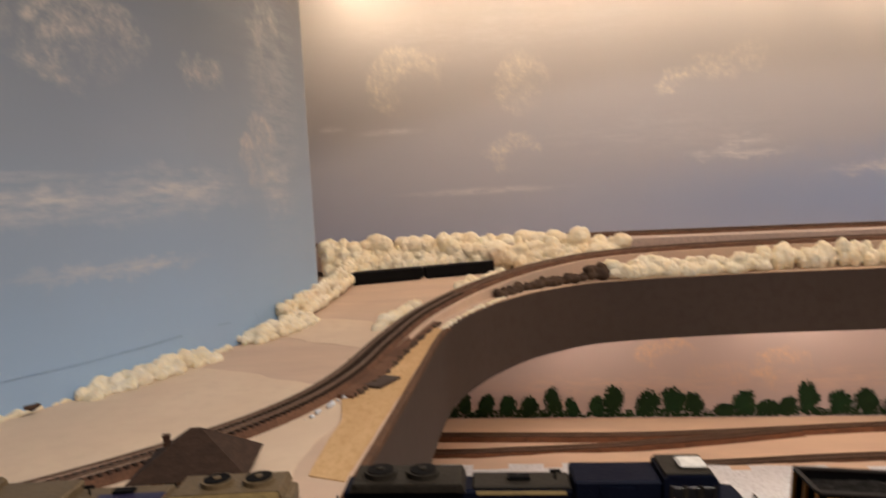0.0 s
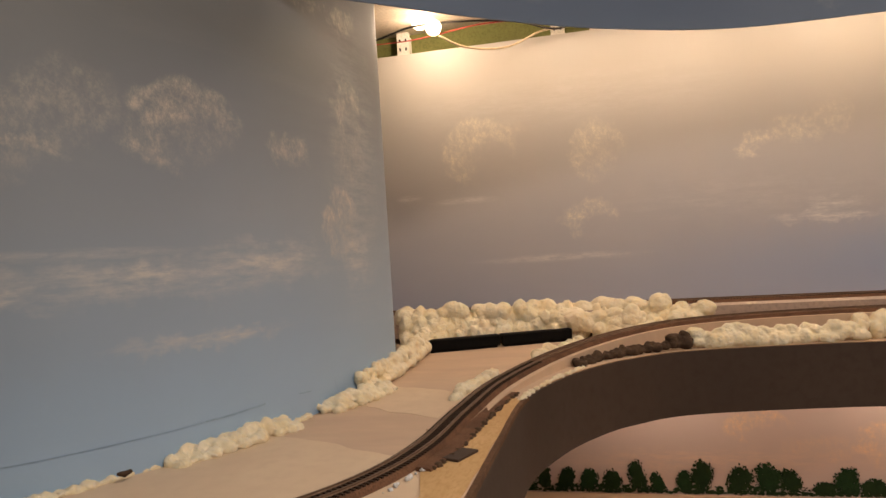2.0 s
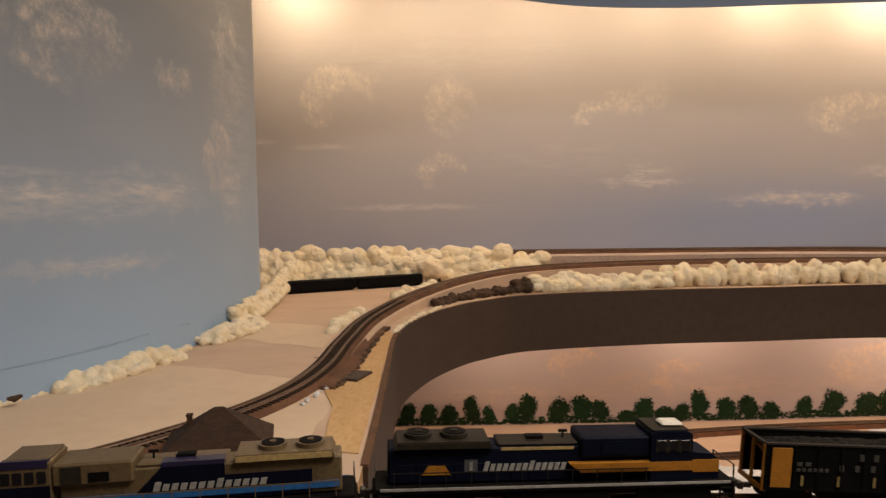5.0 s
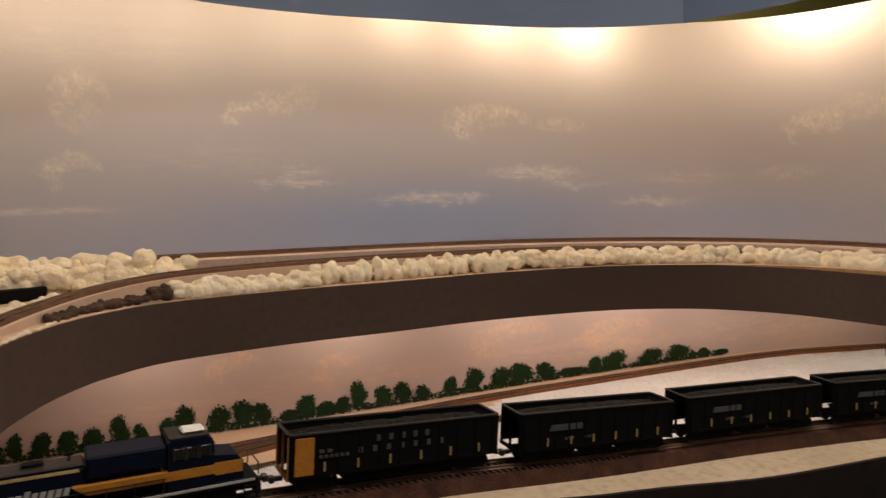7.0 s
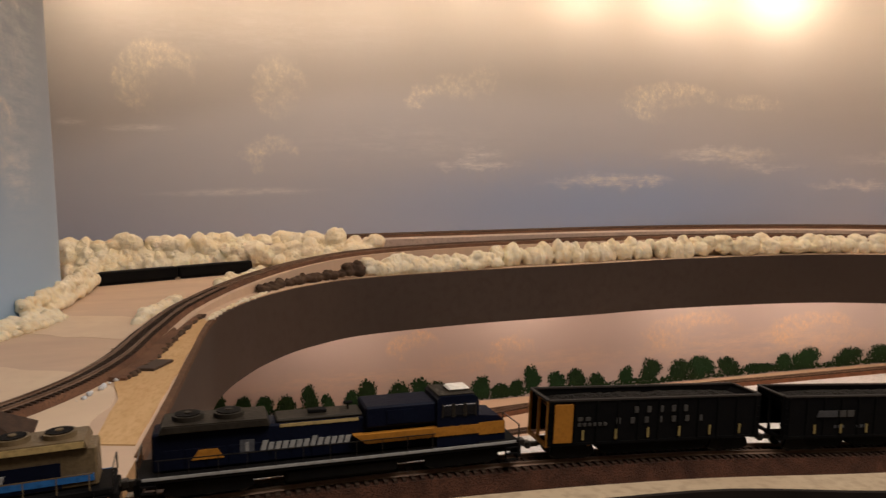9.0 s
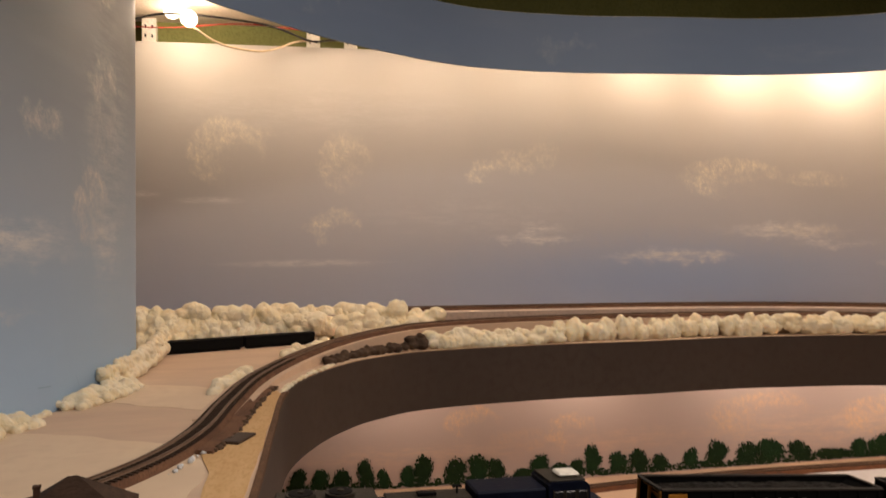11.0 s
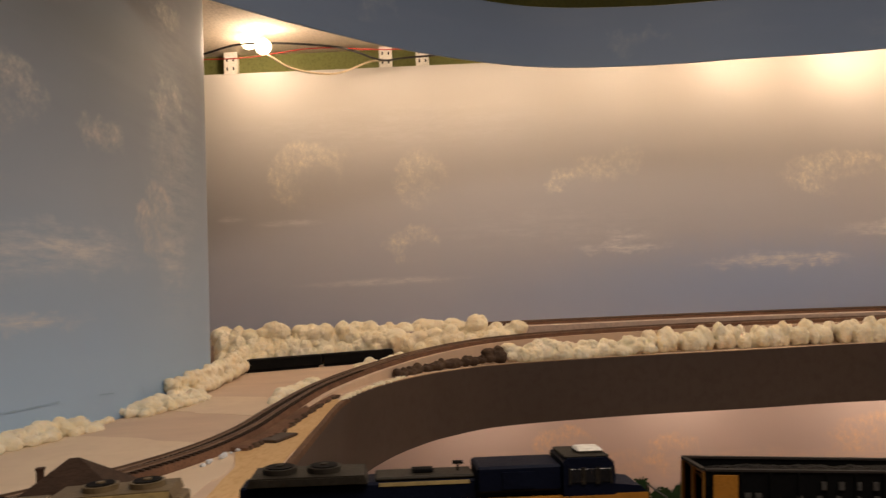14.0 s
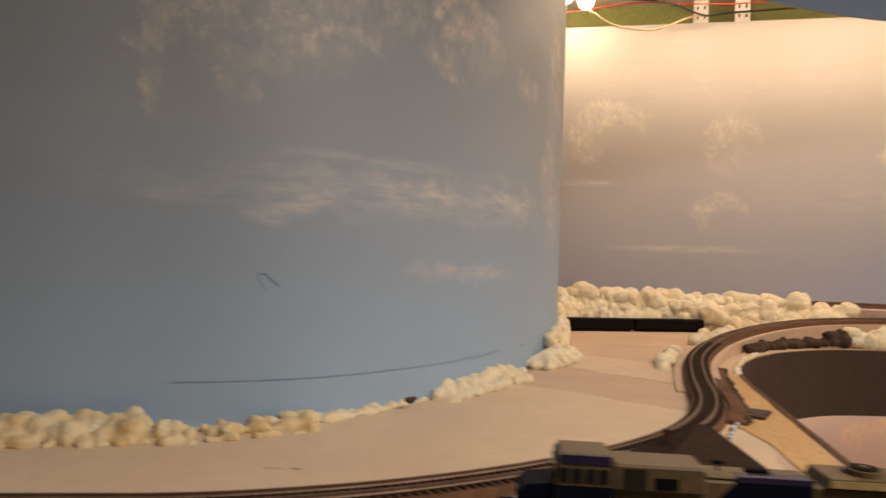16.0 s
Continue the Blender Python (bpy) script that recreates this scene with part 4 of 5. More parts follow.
    part("stripe", boxed(cx1 + 0.0012, cx1 + 0.0200, -0.0129, -0.0124, 0.0215, 0.0300), stripe, base)
    # steps, handrails
    for side in (-1, 1):
        for e in (-1, 1):
            bm = bmesh.new()
            for k in range(3):
                box(bm, e * (L - 0.006) - 0.0045, e * (L - 0.006) + 0.0045, side * W - 0.0012, side * W + 0.0012, 0.0030 + k * 0.0042, 0.0038 + k * 0.0042)
            for d in (-0.0045, 0.0040):
                box(bm, e * (L - 0.006) + d, e * (L - 0.006) + d + 0.0006, side * W - 0.0010, side * W + 0.0010, 0.0025, 0.0150)
            part("step", bm, BLACK, base)
        rail = bmesh.new()
        box(rail, -L + 0.010, L - 0.060, side * W - 0.0003, side * W + 0.0003, 0.0262, 0.0268)
        part("handrail", rail, STEEL if hood is NAVY else TAN, base)
        for k in range(11):
            x = -L + 0.012 + k * (2 * L - 0.074) / 10
            part("stanchion", boxed(x - 0.0003, x + 0.0003, side * W - 0.0003, side * W + 0.0003, 0.0166, 0.0263), STEEL if hood is NAVY else TAN, base)
    for e in (-1, 1):
        bm = bmesh.new()
        for yy in (-0.0145, 0.0145):
            box(bm, e * L - 0.0004, e * L + 0.0004, yy - 0.0004, yy + 0.0004, 0.0166, 0.0270)
        box(bm, e * L - 0.0004, e * L + 0.0004, -0.0145, 0.0145, 0.0264, 0.0270)
        part("end_rail", bm, STEEL, base)
    return base, hx0, hx1, cx0, cx1


S0 = 0.0
for i in range(len(TRAIN_PATH) - 1):
    if TRAIN_PATH[i].x < 0.152:
        S0 += (TRAIN_PATH[i + 1] - TRAIN_PATH[i]).length

HALF = 0.1205
dark, hx0, hx1, cx0, cx1 = locomotive("diesel_locomotive", "dark navy model diesel locomotive with orange side stripe", NAVY, NAVY, ORANGE, GREY, NAVY, SILVER, HALF)
crest = part("crest", boxed(hx0 + 0.050, hx0 + 0.0585, -0.0110, -0.0104, 0.0240, 0.0325), mat("crest_grey", (0.10, 0.105, 0.12), None, 60.0, 400.0, 0.5), dark)
part("crest_bar", boxed(hx0 + 0.0532, hx0 + 0.0553, -0.0114, -0.0109, 0.0255, 0.0310), SILVER, crest)
bars(dark, "lettering", hx0 + 0.062, hx0 + 0.118, -0.0112, 0.0250, 0.0312, (1, 0, 0, 0, 0, 0, 0, 1, 0, 0, 0, 0, 0), SILVER, 0.28)
part("rear_patch", prism(bmesh.new(), [(hx0 + 0.022, 0.0230), (hx0 + 0.041, 0.0230), (hx0 + 0.037, 0.0290), (hx0 + 0.026, 0.0290)], -0.0114, -0.0104), ORANGE, dark)
part("rooftop_unit", boxed(cx0 + 0.010, cx0 + 0.025, -0.008, 0.005, 0.0513, 0.0538, bevel=0.0012), WHITE, dark, "cream air conditioner box")
placed(dark, S0 + 0.0155)

pale, hx0, hx1, cx0, cx1 = locomotive("diesel_locomotive", "tan model diesel locomotive with blue and navy stripes", TAN, TAN, BLUE, TAN, NAVY, BLUE, HALF)
part("navy_panel", prism(bmesh.new(), [(hx1 - 0.098, 0.0405), (hx1 - 0.060, 0.0405), (hx1 - 0.038, 0.0180), (hx1 - 0.152, 0.0180), (hx1 - 0.152, 0.0330), (hx1 - 0.098, 0.0330)], 0.0104, 0.0113), NAVY, pale)
part("roof_panel", boxed(hx1 - 0.098, hx1 - 0.060, 0.002, 0.0112, 0.0402, 0.0434), PURPLE, pale)
bm = boxed(hx0 + 0.002, hx1 + 0.002, 0.0106, 0.0115, 0.0205, 0.0248)
part("blue_band", bm, BLUE, pale)
part("cab_band", boxed(cx0, cx1 + 0.02, 0.0150, 0.0158, 0.0200, 0.0262), BLUE, pale)
part("cab_dark_panel", boxed(cx0, cx1, 0.0150, 0.0157, 0.0264, 0.0350), NAVY, pale)
part("cab_blue_roof", boxed(cx0 + 0.001, cx1 - 0.001, 0.011, 0.0156, 0.0462, 0.0510), PURPLE, pale)
for k in range(4):
    part("cab_window", boxed(cx0 + 0.002 + k * 0.0068, cx0 + 0.0070 + k * 0.0068, 0.0150, 0.0158, 0.0370, 0.0440), GLASS, pale)
part("roof_stripe", boxed(hx0 + 0.006, hx0 + 0.066, 0.0134, 0.0141, 0.0412, 0.0448), CREAM, pale)
part("filter_grille", boxed(hx1 - 0.030, hx1 - 0.018, 0.0137, 0.0143, 0.0352, 0.0410), BLACK, pale)
part("filter_panel", boxed(hx1 - 0.014, hx1 - 0.002, 0.0137, 0.0143, 0.0345, 0.0450), GREY, pale)
bars(pale, "lettering", hx0 + 0.048, hx0 + 0.118, 0.0119, 0.0256, 0.0312, (0, 0, 0, 0, 0, 1, 0, 0, 0, 0, 0, 0, 1), SILVER, 0.28)
placed(pale, S0 - 0.2385)
pale.matrix_world = pale.matrix_world @ Matrix.Rotation(math.pi, 4, "Z")


def hopper(label, half, height, end_mat, text):
    """An open coal hopper: ribbed sides, sloped bays below, rim, load, end cages, trucks."""
    L, W, H = half, 0.0165, height
    base = tagged(new("coal_hopper"), label, "hopper car", group="model train")
    body = bmesh.new()
    for side in (-1, 1):
        prism(body, [(-L, 0.0140), (-L, H), (L, H), (L, 0.0140)], side * W - 0.0007, side * W + 0.0007)
    part("side_sheet", body, BLACK_CAR, base)
    for e in (-1, 1):
        bm = bmesh.new()
        prism(bm, sorted([(e * L, H), (e * (L - 0.001), H - 0.001), (e * (L - 0.034), 0.0120), (e * (L - 0.032), 0.0110)], key=lambda q: 0) , -W + 0.0008, W - 0.0008)
        part("slope_sheet", bm, end_mat if e < 0 else BLACK_CAR, base)
        cage = bmesh.new()
        for yy in (-W + 0.001, 0.0, W - 0.001):
            box(cage, e * L - 0.0009, e * L + 0.0009, yy - 0.0009, yy + 0.0009, 0.0125, H - 0.001)
        box(cage, e * L - 0.0012, e * L + 0.0012, -W, W, 0.0115, 0.0140)
        part("end_cage", cage, end_mat if e < 0 else BLACK_CAR, base)
        lad = bmesh.new()
        for k in range(6):
            box(lad, e * (L - 0.0005) - 0.003 * (e > 0), e * (L - 0.0005) + 0.003 * (e < 0), -W - 0.0014, -W - 0.0008, 0.0150 + k * 0.0042, 0.0155 + k * 0.0042)
        part("ladder", lad, BLACK_CAR, base)
        truck(base, e * (L - 0.022), 2, 0.0205)
        coupler(base, e * L, e)
    rim = bmesh.new()
    for side in (-1, 1):
        box(rim, -L, L, side * W - 0.0014, side * W + 0.0014, H, H + 0.0012)
        box(rim, side * L - 0.0014, side * L + 0.0014, -W + 0.0015, W - 0.0015, H, H + 0.0012)
    part("rim", rim, RIM, base)
    load = bmesh.new()
    bmesh.ops.create_grid(load, x_segments=60, y_segments=14, size=1.0)
    for v in load.verts:
        x, y = v.co.x * (L - 0.003), v.co.y * (W - 0.0018)
        v.co = Vector((x, y, H - 0.0050 + 0.0045 * (1 - abs(v.co.y) ** 2) * (1 - abs(v.co.x) ** 6) + 0.0016 * noise.noise(Vector((x * 220, y * 220, half * 90)))))
    part("coal_load", load, COAL, base, "heaped black coal")
    long_bay = L > 0.083
    for k in range(1 if long_bay else 3):
        x = 0.0 if long_bay else (k - 1) * L * 0.50
        bay = bmesh.new()
        top, low = (L - 0.034, L - 0.046) if long_bay else (0.0205, 0.0130)
        prism(bay, [(x - top, 0.0142), (x + top, 0.0142), (x + low, 0.0045), (x - low, 0.0045)], -0.0135, 0.0135)
        part("hopper_bay", bay, BLACK_CAR, base)
    part("centre_sill", boxed(-L, L, -0.003, 0.003, 0.0105, 0.0138), BLACK_CAR, base)
    part("side_sill", boxed(-L, L, -W - 0.0012, -W + 0.001, 0.0128, 0.0146), BLACK_CAR, base)
    n = 11
    for k in range(n):
        x = -L + 0.004 + k * (2 * L - 0.008) / (n - 1)
        part("rib", boxed(x - 0.0007, x + 0.0007, -W - 0.0017, -W - 0.0007, 0.0148, H - 0.0005), BLACK_CAR, base)
    for k in range(6):
        x = -L + 0.026 + k * (2 * L - 0.044) / 5
        part("marker_strip", boxed(x - 0.0009, x + 0.0009, -W - 0.0021, -W - 0.0017, 0.0165, 0.0235), YELLOW, base)
    text(base, L, -W - 0.0012, H)
    return base


DIM = mat("lettering_dim", (0.060, 0.056, 0.052), None, 60.0, 400.0, 0.6)
DIMMER = mat("lettering_faded", (0.06, 0.06, 0.065), None, 60.0, 400.0, 0.6)


def text_long(base, L, y, H):
    bars(base, "lettering", -0.020, 0.030, y, 0.0345, 0.0390, 5, DIM, 0.68)
    bars(base, "lettering", -0.034, 0.044, y, 0.0270, 0.0312, 7, DIM, 0.72)
    bars(base, "car_number", -L + 0.022, -L + 0.046, y, 0.0262, 0.0285, 6, DIM, 0.4)
    bars(base, "car_number", -L + 0.022, -L + 0.034, y, 0.0300, 0.0325, 2, DIM, 0.4)
    part("yellow_end_panel", boxed(-L + 0.0040, -L + 0.0180, y - 0.0006, y + 0.0006, 0.0150, H - 0.002), ORANGE, base)


def text_short(base, L, y, H):
    part("emblem", prism(bmesh.new(), [(-0.052, 0.0292), (-0.050, 0.0342), (-0.034, 0.0342), (-0.034, 0.0292)], y - 0.0006, y - 0.0001), DIMMER, base)
    bars(base, "lettering", -0.032, -0.018, y - 0.0002, 0.0292, 0.0342, 2, DIM, 0.2)
    bars(base, "car_number", -0.036, -0.026, y, 0.0205, 0.0225, 3, DIMMER, 0.4)
    bars(base, "car_number", -0.016, -0.006, y, 0.0205, 0.0225, 3, DIMMER, 0.4)


long_car = hopper("black model coal hopper with a yellow end panel", 0.086, 0.0440, ORANGE, text_long)
placed(long_car, S0 + 0.243)
short_car = hopper("black model coal hopper with faded lettering", 0.0795, 0.0445, BLACK_CAR, text_short)
placed(short_car, S0 + 0.431)
for k in range(1, 4):
    placed(copy_thing(short_car, Matrix()), S0 + 0.431 + 0.1785 * k)

# a far black hopper on the rear track and a white box on the lower deck
far_car = copy_thing(short_car, pose(2.058, 1.107, 1.3745, 0, 0, -88))

# ---- house ----
house = tagged(new("model_house"), "small brown model station with a hipped roof and chimney", "model building")
part("walls", boxed(-0.036, 0.036, -0.026, 0.026, 0, 0.016), HOUSE, house)
bm = bmesh.new()
v = [bm.verts.new(c) for c in ((-0.052, -0.040, 0.014), (0.052, -0.040, 0.014), (0.052, 0.040, 0.014), (-0.052, 0.040, 0.014), (-0.004, 0, 0.044), (0.004, 0, 0.044))]
for f in ((0, 1, 5, 4), (1, 2, 5), (2, 3, 4, 5), (3, 0, 4), (3, 2, 1, 0)):
    bm.faces.new([v[i] for i in f])
part("roof", bm, ROOF, house)
chimney = part("chimney", boxed(-0.031, -0.026, 0.004, 0.009, 0.020, 0.036), BRICK, house)
part("chimney_cap", boxed(-0.0317, -0.0253, 0.0033, 0.0097, 0.036, 0.0378), BRICK, chimney)
for k in range(2):
    win = part("window", boxed(-0.022 + k * 0.03, -0.012 + k * 0.03, -0.0268, -0.0258, 0.005, 0.013), GLASS, house)
    part("window_sill", boxed(-0.023 + k * 0.03, -0.011 + k * 0.03, -0.0276, -0.0262, 0.004, 0.005), CREAM, win)
house.matrix_world = pose(-0.082, 0.572, DECK - 0.0005, 0, 0, 12) @ Matrix.Diagonal((0.80, 0.80, 0.92, 1))

# ---- painted trees on the lower backdrop ----
def on_backdrop(x):
    """The y of the lower backdrop's face at x."""
    for a, b in zip(LOW_LINE, LOW_LINE[1:]):
        if a.x <= x <= b.x:
            return a.y + (b.y - a.y) * (x - a.x) / (b.x - a.x) - 0.0012
    return LOW_LINE[-1].y


def painted_tree(x, w, h, seed, material):
    """A tree dabbed onto the backdrop: a short stem and many small flat dabs, loose towards its outline."""
    rng = random.Random(seed)
    base = tagged(new("painted_tree"), "dark green tree dabbed in thick paint on the backdrop", "painted tree", group="row of painted trees")
    bm = bmesh.new()
    for k in range(int(100 + 60000 * w * h)):
        a, r = rng.uniform(0, 6.28), rng.random() ** 0.6
        loose = rng.uniform(0.90, 1.12) if r > 0.8 else 1.0
        zz = h * 0.52 + math.sin(a) * r * h * 0.48 * loose
        xx = math.cos(a) * r * w * 0.5 * loose * (1.0 - 0.30 * max(0.0, zz / h - 0.5)) + 0.08 * w * math.sin(zz * 90 + seed)
        blob(bm, Vector((xx, -rng.uniform(0.0, 0.0015), max(0.002, zz))), rng.uniform(0.0026, 0.0046) if r < 0.75 else rng.uniform(0.0011, 0.0026), rng.random() * 30, (0.9, 0.25, rng.uniform(1.0, 1.8)), 1, 1.0)
    part("crown", bm, material, base)
    part("stem", boxed(-0.0012, 0.0012, -0.001, 0.0006, -0.002, h * 0.3), TRUNK, base)
    base.location = (x, on_backdrop(x), 0.944)


# middle, width and height of each tree along the two halves of the row
ROW_A = [(-0.135, 0.040, 0.060), (-0.087, 0.045, 0.067), (-0.04, 0.026, 0.062), (0.013, 0.036, 0.058), (0.065, 0.037, 0.055), (0.118, 0.038, 0.053), (0.178, 0.035, 0.075), (0.223, 0.025, 0.048), (0.285, 0.029, 0.053), (0.323, 0.043, 0.078), (0.406, 0.050, 0.065), (0.466, 0.048, 0.072), (0.513, 0.038, 0.060), (0.582, 0.045, 0.030), (0.633, 0.045, 0.062), (0.688, 0.048, 0.038), (0.731, 0.034, 0.046), (0.775, 0.042, 0.080)]
ROW_B = [(0.846, 0.046, 0.058), (0.908, 0.050, 0.062), (0.968, 0.040, 0.044), (1.06, 0.036, 0.056), (1.135, 0.056, 0.073), (1.23, 0.070, 0.061), (1.30, 0.075, 0.066), (1.39, 0.057, 0.058), (1.49, 0.110, 0.030), (1.585, 0.046, 0.053), (1.66, 0.090, 0.064), (1.81, 0.090, 0.055), (1.925, 0.092, 0.056), (1.99, 0.030, 0.026), (2.04, 0.045, 0.034), (2.12, 0.060, 0.020)]
for k, (x, w, h) in enumerate(ROW_A + ROW_B):
    painted_tree(x, w * 1.22, h * 1.03, k, LEAF if (k * 7) % 10 < 6 else LEAF2)

rng = random.Random(77)
bm = bmesh.new()
for k in range(2600):
    x = rng.uniform(-0.16, 2.10)
    up = 0.017 + 0.012 * noise.noise(Vector((x * 9, 0, 5)))
    blob(bm, Vector((x, on_backdrop(x) - rng.uniform(0, 0.001), 0.945 + rng.random() ** 1.4 * up)), rng.uniform(0.0014, 0.0036), rng.random() * 30, (1.5, 0.25, 1.0), 1, 1.0)
tagged(part("painted_undergrowth", bm, LEAF), "dark green undergrowth brushed along the tree feet", "painted bushes", kind="stuff")


# ---- painted clouds ----
along_uv(backdrop, BACKDROP)
paint_clouds(SKY, (0.86, 0.79, 0.66), (0.80, 0.77, 0.76), 0.9, [
    (0.694, 1.789, 0.098, 0.088, "rim", 1.0), (0.766, 1.838, 0.050, 0.028, "puff", 0.30), (0.984, 1.765, 0.066, 0.076, "rim", 0.75), (0.980, 1.755, 0.055, 0.062, "puff", 0.42),
    (0.957, 1.604, 0.070, 0.048, "rim", 0.85), (1.353, 1.744, 0.055, 0.032, "rim", 1.0), (1.427, 1.775, 0.072, 0.040, "puff", 0.75), (1.503, 1.795, 0.050, 0.040, "puff", 0.55),
    (2.045, 1.738, 0.150, 0.055, "rim", 1.0), (2.04, 1.745, 0.12, 0.035, "puff", 0.5), (2.30, 1.735, 0.115, 0.026, "puff", 0.6), (3.07, 1.705, 0.050, 0.045, "rim", 0.9), (3.13, 1.735, 0.075, 0.048, "puff", 0.7),
    (3.24, 1.765, 0.085, 0.045, "puff", 0.55), (3.03, 1.580, 0.110, 0.026, "puff", 0.45), (2.26, 1.594, 0.13, 0.016, "puff", 0.5),
    (0.504, 1.684, 0.036, 0.009, "soft", 1.0), (0.65, 1.669, 0.085, 0.008, "soft", 1.0), (1.494, 1.595, 0.070, 0.022, "soft", 1.0), (1.479, 1.571, 0.135, 0.012, "soft", 1.0),
    (1.846, 1.522, 0.180, 0.018, "soft", 1.0), (1.98, 1.520, 0.08, 0.014, "soft", 1.0), (2.20, 1.590, 0.200, 0.022, "soft", 1.0), (0.888, 1.512, 0.214, 0.009, "soft", 0.8), (2.345, 1.555, 0.13, 0.012, "soft", 0.8),
    (2.62, 1.498, 0.142, 0.012, "soft", 1.0), (2.72, 1.57, 0.16, 0.02, "soft", 0.5), (1.3, 1.63, 0.35, 0.05, "soft", 0.22), (0.9, 1.90, 0.5, 0.06, "soft", 0.25)],
    # bluer ovals low along the middle and right of the backdrop
    [(1.90, 1.46, 0.95, 0.15, 0.75), (2.9, 1.44, 0.5, 0.10, 0.4)])

along_uv(side_backdrop, LEFT_WALL)
paint_clouds(SKY_LEFT, (0.66, 0.60, 0.53), (0.66, 0.65, 0.64), 0.9, [
    (1.248, 1.640, 0.030, 0.060, "rim", 0.9), (1.325, 1.690, 0.105, 0.070, "puff", 0.62), (1.393, 1.665, 0.050, 0.034, "rim", 0.95), (1.300, 1.615, 0.026, 0.022, "puff", 0.6), (1.440, 1.720, 0.06, 0.05, "puff", 0.5),
    (1.575, 1.706, 0.078, 0.056, "rim", 1.0), (1.585, 1.700, 0.060, 0.040, "puff", 0.35), (1.750, 1.696, 0.046, 0.024, "puff", 0.8), (1.885, 1.595, 0.062, 0.062, "rim", 0.9), (1.89, 1.58, 0.05, 0.05, "puff", 0.4),
    (1.937, 1.774, 0.062, 0.050, "rim", 0.7), (1.93, 1.72, 0.07, 0.09, "puff", 0.30), (1.923, 1.921, 0.055, 0.024, "puff", 0.8), (1.80, 1.93, 0.08, 0.03, "puff", 0.5),
    (1.364, 1.518, 0.062, 0.013, "soft", 1.0), (1.515, 1.539, 0.085, 0.016, "soft", 1.0), (1.683, 1.550, 0.135, 0.021, "soft", 0.9), (1.593, 1.461, 0.127, 0.011, "soft", 0.8),
    # the last, tall oval is a pale sheen painted along the corner edge
    (1.622, 1.459, 0.052, 0.006, "soft", 1.0), (1.267, 1.523, 0.060, 0.007, "soft", 0.7), (1.44, 1.565, 0.14, 0.006, "soft", 0.6), (1.52, 1.535, 0.34, 0.022, "soft", 0.7), (1.935, 1.547, 0.070, 0.040, "soft", 0.8), (1.95, 1.70, 0.10, 0.24, "soft", 0.30)],
    [(1.50, 1.38, 0.55, 0.10, 0.35)], (0.35, 0.53, 0.78))


def stroke(points, width, material):
    """A pencil line on the side backdrop through points of length along it and height."""
    bm = bmesh.new()
    run = spline([(q, z, 0) for q, z in points], 0.008)
    rows = []
    for k, q in enumerate(run):
        p, t = at_length(LEFT_WALL, q.x)
        n = Vector((t.y, -t.x, 0)) * 0.0009
        w = width * (0.6 + 0.7 * abs(noise.noise(Vector((q.x * 40, q.y * 30, 2)))))
        rows.append([bm.verts.new((p.x + n.x, p.y + n.y, q.y + d)) for d in (-w / 2, w / 2)])
    for a, b in zip(rows, rows[1:]):
        bm.faces.new((a[0], b[0], b[1], a[1]))
    return part("pencil_mark", bm, material, side_backdrop)


GRAPHITE = mat("pencil_line", (0.29, 0.41, 0.575), (0.335, 0.48, 0.68), 60.0, 300.0, 0.7)
stroke([(1.255, 1.368), (1.388, 1.3675), (1.54, 1.3665), (1.575, 1.367)], 0.0009, GRAPHITE)
stroke([(1.575, 1.367), (1.62, 1.3665), (1.668, 1.3672)], 0.0030, GRAPHITE)
stroke([(1.735, 1.366), (1.762, 1.364)], 0.0026, GRAPHITE)
stroke([(1.824, 1.370), (1.834, 1.352)], 0.0026, GRAPHITE)
for line in ([(1.3203, 1.4604), (1.3305, 1.4427)], [(1.3227, 1.459), (1.332, 1.458), (1.3348, 1.4494)], [(1.332, 1.456), (1.3414, 1.4482)]):
    stroke(line, 0.0012, GRAPHITE)
PENCIL = cloud_mat("pencil_smudge", (0.16, 0.20, 0.26), 90.0, 9.0, 0.6)
along_uv(low_back, LOW_LINE)
paint_clouds(SKY_LOW, (0.90, 0.64, 0.42), (0.80, 0.62, 0.52), 0.85, [
    (1.352, 1.100, 0.075, 0.040, "rim", 0.9), (1.49, 1.05, 0.10, 0.03, "puff", 0.35), (1.62, 1.065, 0.065, 0.055, "rim", 0.8), (2.17, 1.085, 0.16, 0.060, "rim", 0.8), (2.10, 1.05, 0.12, 0.03, "puff", 0.4),
    (2.58, 1.060, 0.16, 0.060, "rim", 0.9), (2.66, 1.03, 0.2, 0.05, "puff", 0.4), (3.40, 1.00, 0.25, 0.06, "puff", 0.5),
    (1.2, 1.02, 0.35, 0.03, "soft", 0.8), (1.75, 1.03, 0.3, 0.03, "soft", 0.7), (2.4, 1.03, 0.5, 0.05, "soft", 0.9), (3.2, 1.03, 0.5, 0.07, "soft", 0.9)])

# faint clouds on the valance
along_uv(valance, VALANCE_LINE)
paint_clouds(VALANCE, (0.34, 0.40, 0.48), (0.30, 0.36, 0.46), 0.5, [(1.98, 1.972, 0.045, 0.036, "rim", 0.8), (2.53, 1.955, 0.07, 0.030, "rim", 0.8), (3.05, 1.96, 0.12, 0.020, "soft", 0.7)])

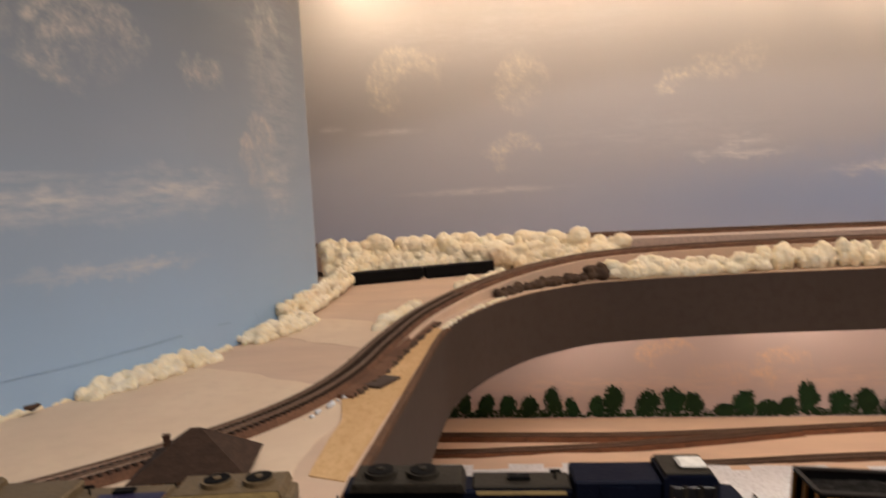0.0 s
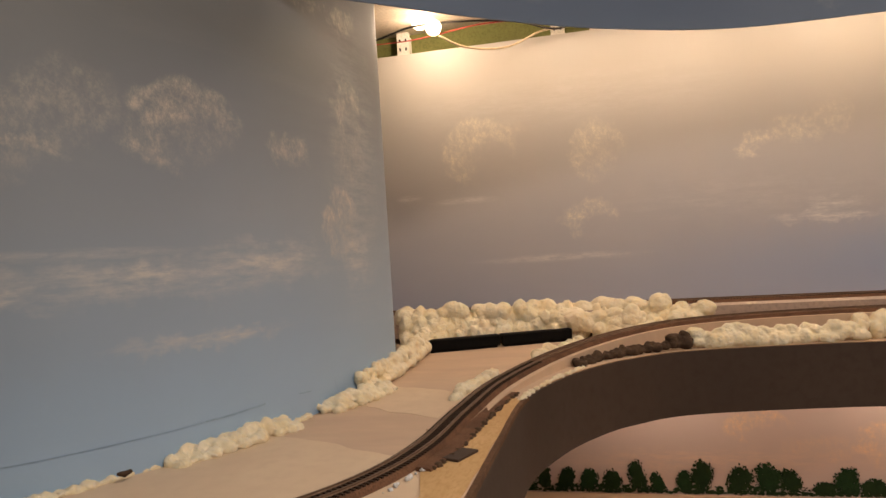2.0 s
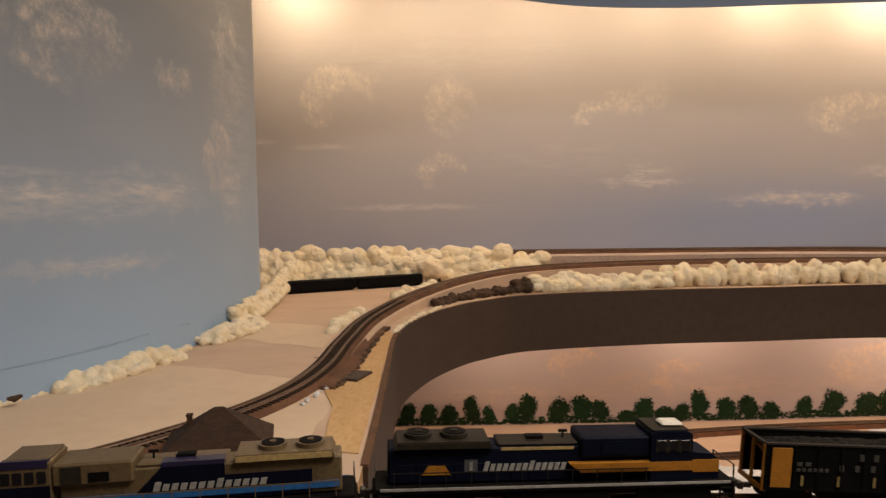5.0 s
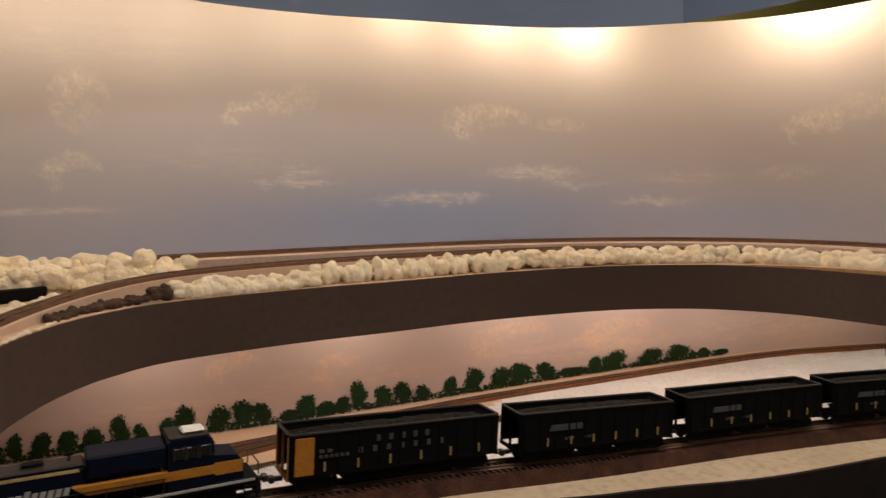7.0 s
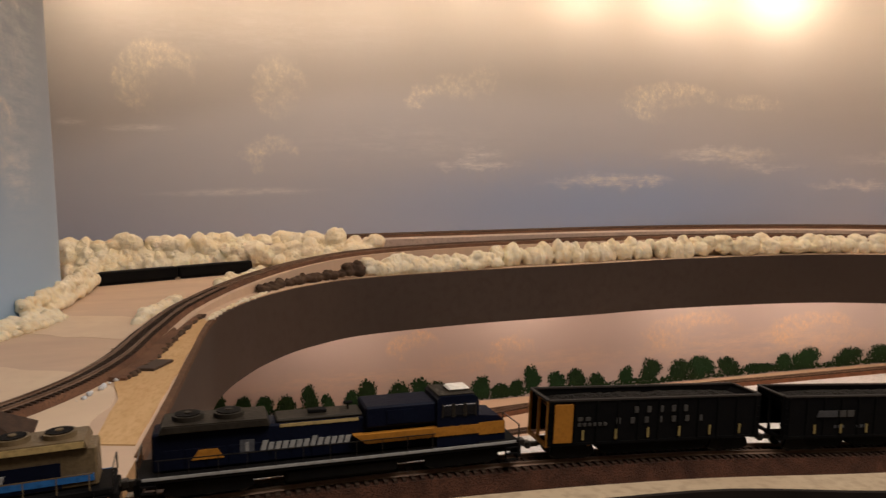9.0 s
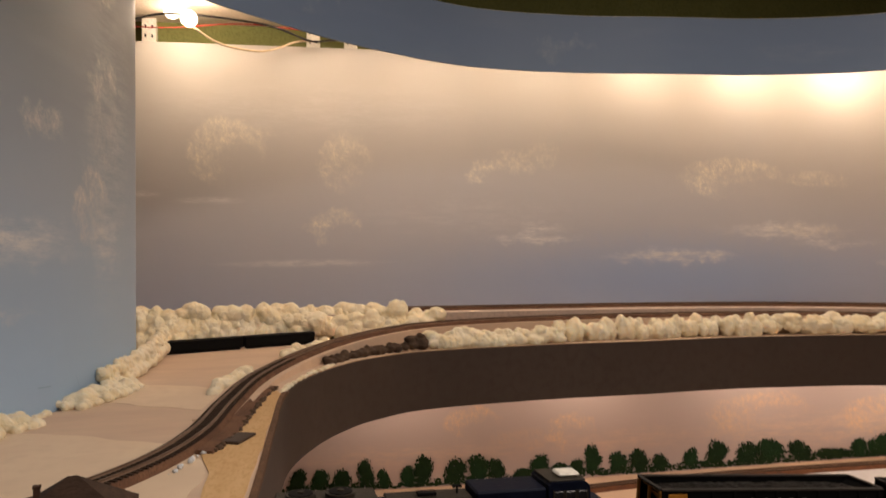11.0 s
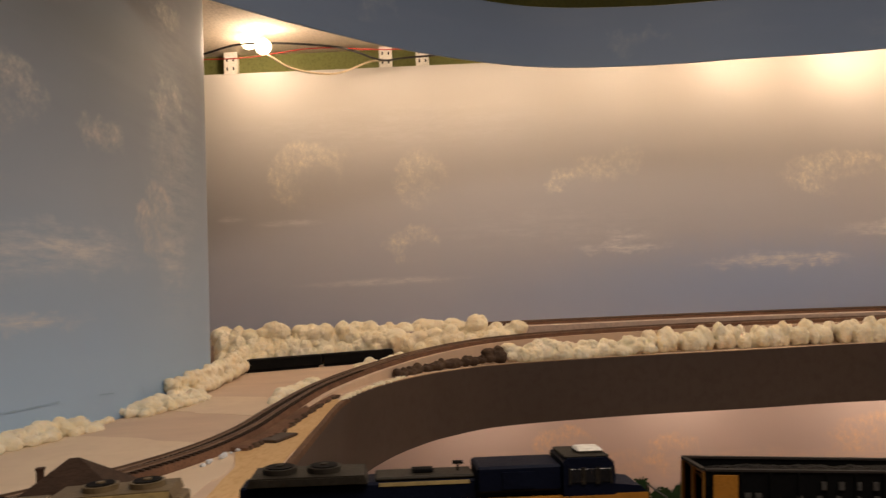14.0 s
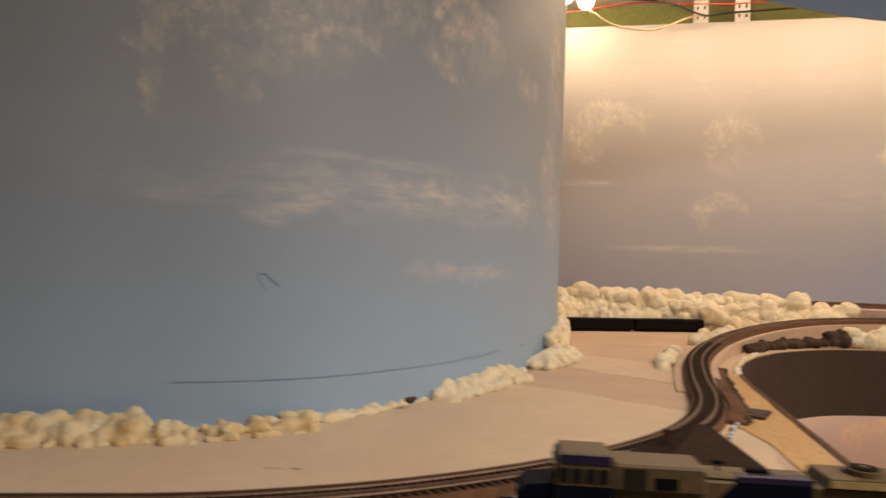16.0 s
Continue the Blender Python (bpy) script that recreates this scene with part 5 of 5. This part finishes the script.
# pencil scribble on the plywood, and a brown lump in place of the foam's dark hole
bm = bmesh.new()
uvl = bm.loops.layers.uv.new("uv")
f = bm.faces.new([bm.verts.new(c) for c in ((-0.395, 0.492, D + 0.0006), (-0.325, 0.508, D + 0.0006), (-0.328, 0.522, D + 0.0006), (-0.395, 0.508, D + 0.0006))])
for loop, q in zip(f.loops, ((0, 0), (1, 0), (1, 1), (0, 1))):
    loop[uvl].uv = q
part("pencil_mark", bm, PENCIL, deck)
foam_run("foam_hole", [(-0.330, 0.712, D + 0.010), (-0.327, 0.718, D + 0.010)], 0.0031, 0.005, "dark brown lump standing in for a hole in the foam strip", seed=41, material=FOAM_BROWN, voxel=0.002)


# ---- string of lamps in the trough ----
def wire(name, pts, radius, material, label, parent=None):
    bm = sweep(bmesh.new(), spline(pts, 0.012), [(radius * math.cos(a), radius * math.sin(a)) for a in [k * math.pi / 3 for k in range(6)]])
    ob = part(name, bm, material, parent, smooth=True)
    return ob if parent else tagged(ob, label, "cable")


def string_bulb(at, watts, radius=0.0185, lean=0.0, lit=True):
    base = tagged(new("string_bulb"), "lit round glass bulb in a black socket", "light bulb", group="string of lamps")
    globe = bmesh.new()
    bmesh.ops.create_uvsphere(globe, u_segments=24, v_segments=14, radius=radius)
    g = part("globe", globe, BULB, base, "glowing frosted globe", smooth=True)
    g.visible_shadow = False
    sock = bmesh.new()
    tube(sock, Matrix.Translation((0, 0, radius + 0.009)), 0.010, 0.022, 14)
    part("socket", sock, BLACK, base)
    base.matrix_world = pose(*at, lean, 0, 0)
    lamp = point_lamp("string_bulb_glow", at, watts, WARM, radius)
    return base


BULBS = [(-0.214, 1.689, 2.062, 1.05), (-0.265, 1.76, 2.102, 1.0), (0.06, 1.64, 2.062, 1.8), (0.36, 1.66, 2.052, 1.55), (0.66, 1.70, 2.055, 1.1), (0.94, 1.750, 2.052, 1.1), (1.235, 1.755, 2.050, 1.5), (1.53, 1.755, 2.050, 2.0), (2.03, 1.46, 2.10, 3.6), (2.36, 0.98, 2.06, 1.6)]
for x, y, z, watts in BULBS:
    string_bulb((x, y, z), watts, lean=0.0 if z > 2.08 else -75.0)
wire("red_wire", [(-0.6, 1.75, 2.07), (-0.3, 1.74, 2.055), (-0.1, 1.73, 2.068), (0.1, 1.74, 2.06), (0.5, 1.75, 2.07)], 0.0014, WIRE_RED, "red hook-up wire slung along the lamp trough")
wire("black_cable", [(-0.6, 1.70, 2.02), (-0.38, 1.70, 2.05), (-0.25, 1.70, 2.075), (-0.05, 1.72, 2.065), (0.05, 1.78, 2.05), (0.12, 1.80, 2.06), (0.4, 1.8, 2.07)], 0.0025, WIRE_BLACK, "black mains cable sagging in the lamp trough")
wire("lamp_cord", [(-0.205, 1.70, 2.045), (-0.15, 1.74, 2.022), (-0.06, 1.77, 2.018), (0.02, 1.79, 2.05), (0.06, 1.8, 2.055)], 0.0026, WIRE_WHITE, "white cord hanging below the lamps")

# white slotted brackets behind the backdrop
for i, bx in enumerate((-0.345, 0.055, 0.15)):
    base = tagged(new("wall_bracket"), "white slotted metal bracket on the olive wall", "bracket", group="brackets")
    part("standard", boxed(-0.017, 0.017, -0.010, 0.0, 0, 0.085 if i else 0.095, bevel=0.001), WHITE, base)
    for zz in (0.045, 0.068):
        for xx in (-0.008, 0.008):
            part("slot", boxed(xx - 0.002, xx + 0.002, -0.0108, -0.0098, zz - 0.006, zz + 0.002), BLACK, base)
    base.location = (bx, 1.9195 - 0.03, 2.035)
    part("spacer", boxed(-0.012, 0.012, 0.0, 0.030, 0.01, 0.08), WHITE, base)

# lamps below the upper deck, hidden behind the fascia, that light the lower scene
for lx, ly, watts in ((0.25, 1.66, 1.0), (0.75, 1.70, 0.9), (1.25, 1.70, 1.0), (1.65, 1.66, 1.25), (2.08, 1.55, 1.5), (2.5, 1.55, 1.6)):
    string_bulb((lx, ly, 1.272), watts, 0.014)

# cream corrugated panel past the end of the backdrop
bm = bmesh.new()
panel = [Vector((2.218 + 0.012 * k, 1.226 - 0.004 * k + 0.010 * math.sin(k * 0.9), 0)) for k in range(60)]
sweep(bm, panel, [(0, 1.1), (0.003, 1.1), (0.003, 2.3), (0, 2.3)])
tagged(part("corrugated_panel", bm, CURTAIN, smooth=True), "cream pleated panel beyond the end of the backdrop", "panel", kind="structure")

# white building with a fence on the lower deck
depot = tagged(new("white_model_building"), "white model building on the plastered lower deck", "model building")
part("walls", boxed(-0.07, 0.07, -0.05, 0.05, 0, 0.138, bevel=0.001), WHITE, depot)
part("dock", boxed(-0.12, -0.07, -0.06, 0.06, 0, 0.032, bevel=0.001), GREY, depot)
for k in range(5):
    part("dock_post", boxed(-0.122, -0.116, -0.055 + k * 0.026, -0.049 + k * 0.026, 0.032, 0.060), GREY, depot)
part("dock_rail", boxed(-0.122, -0.116, -0.058, 0.058, 0.060, 0.066), GREY, depot)
depot.location = (2.668, 1.50, LOW + 0.012)
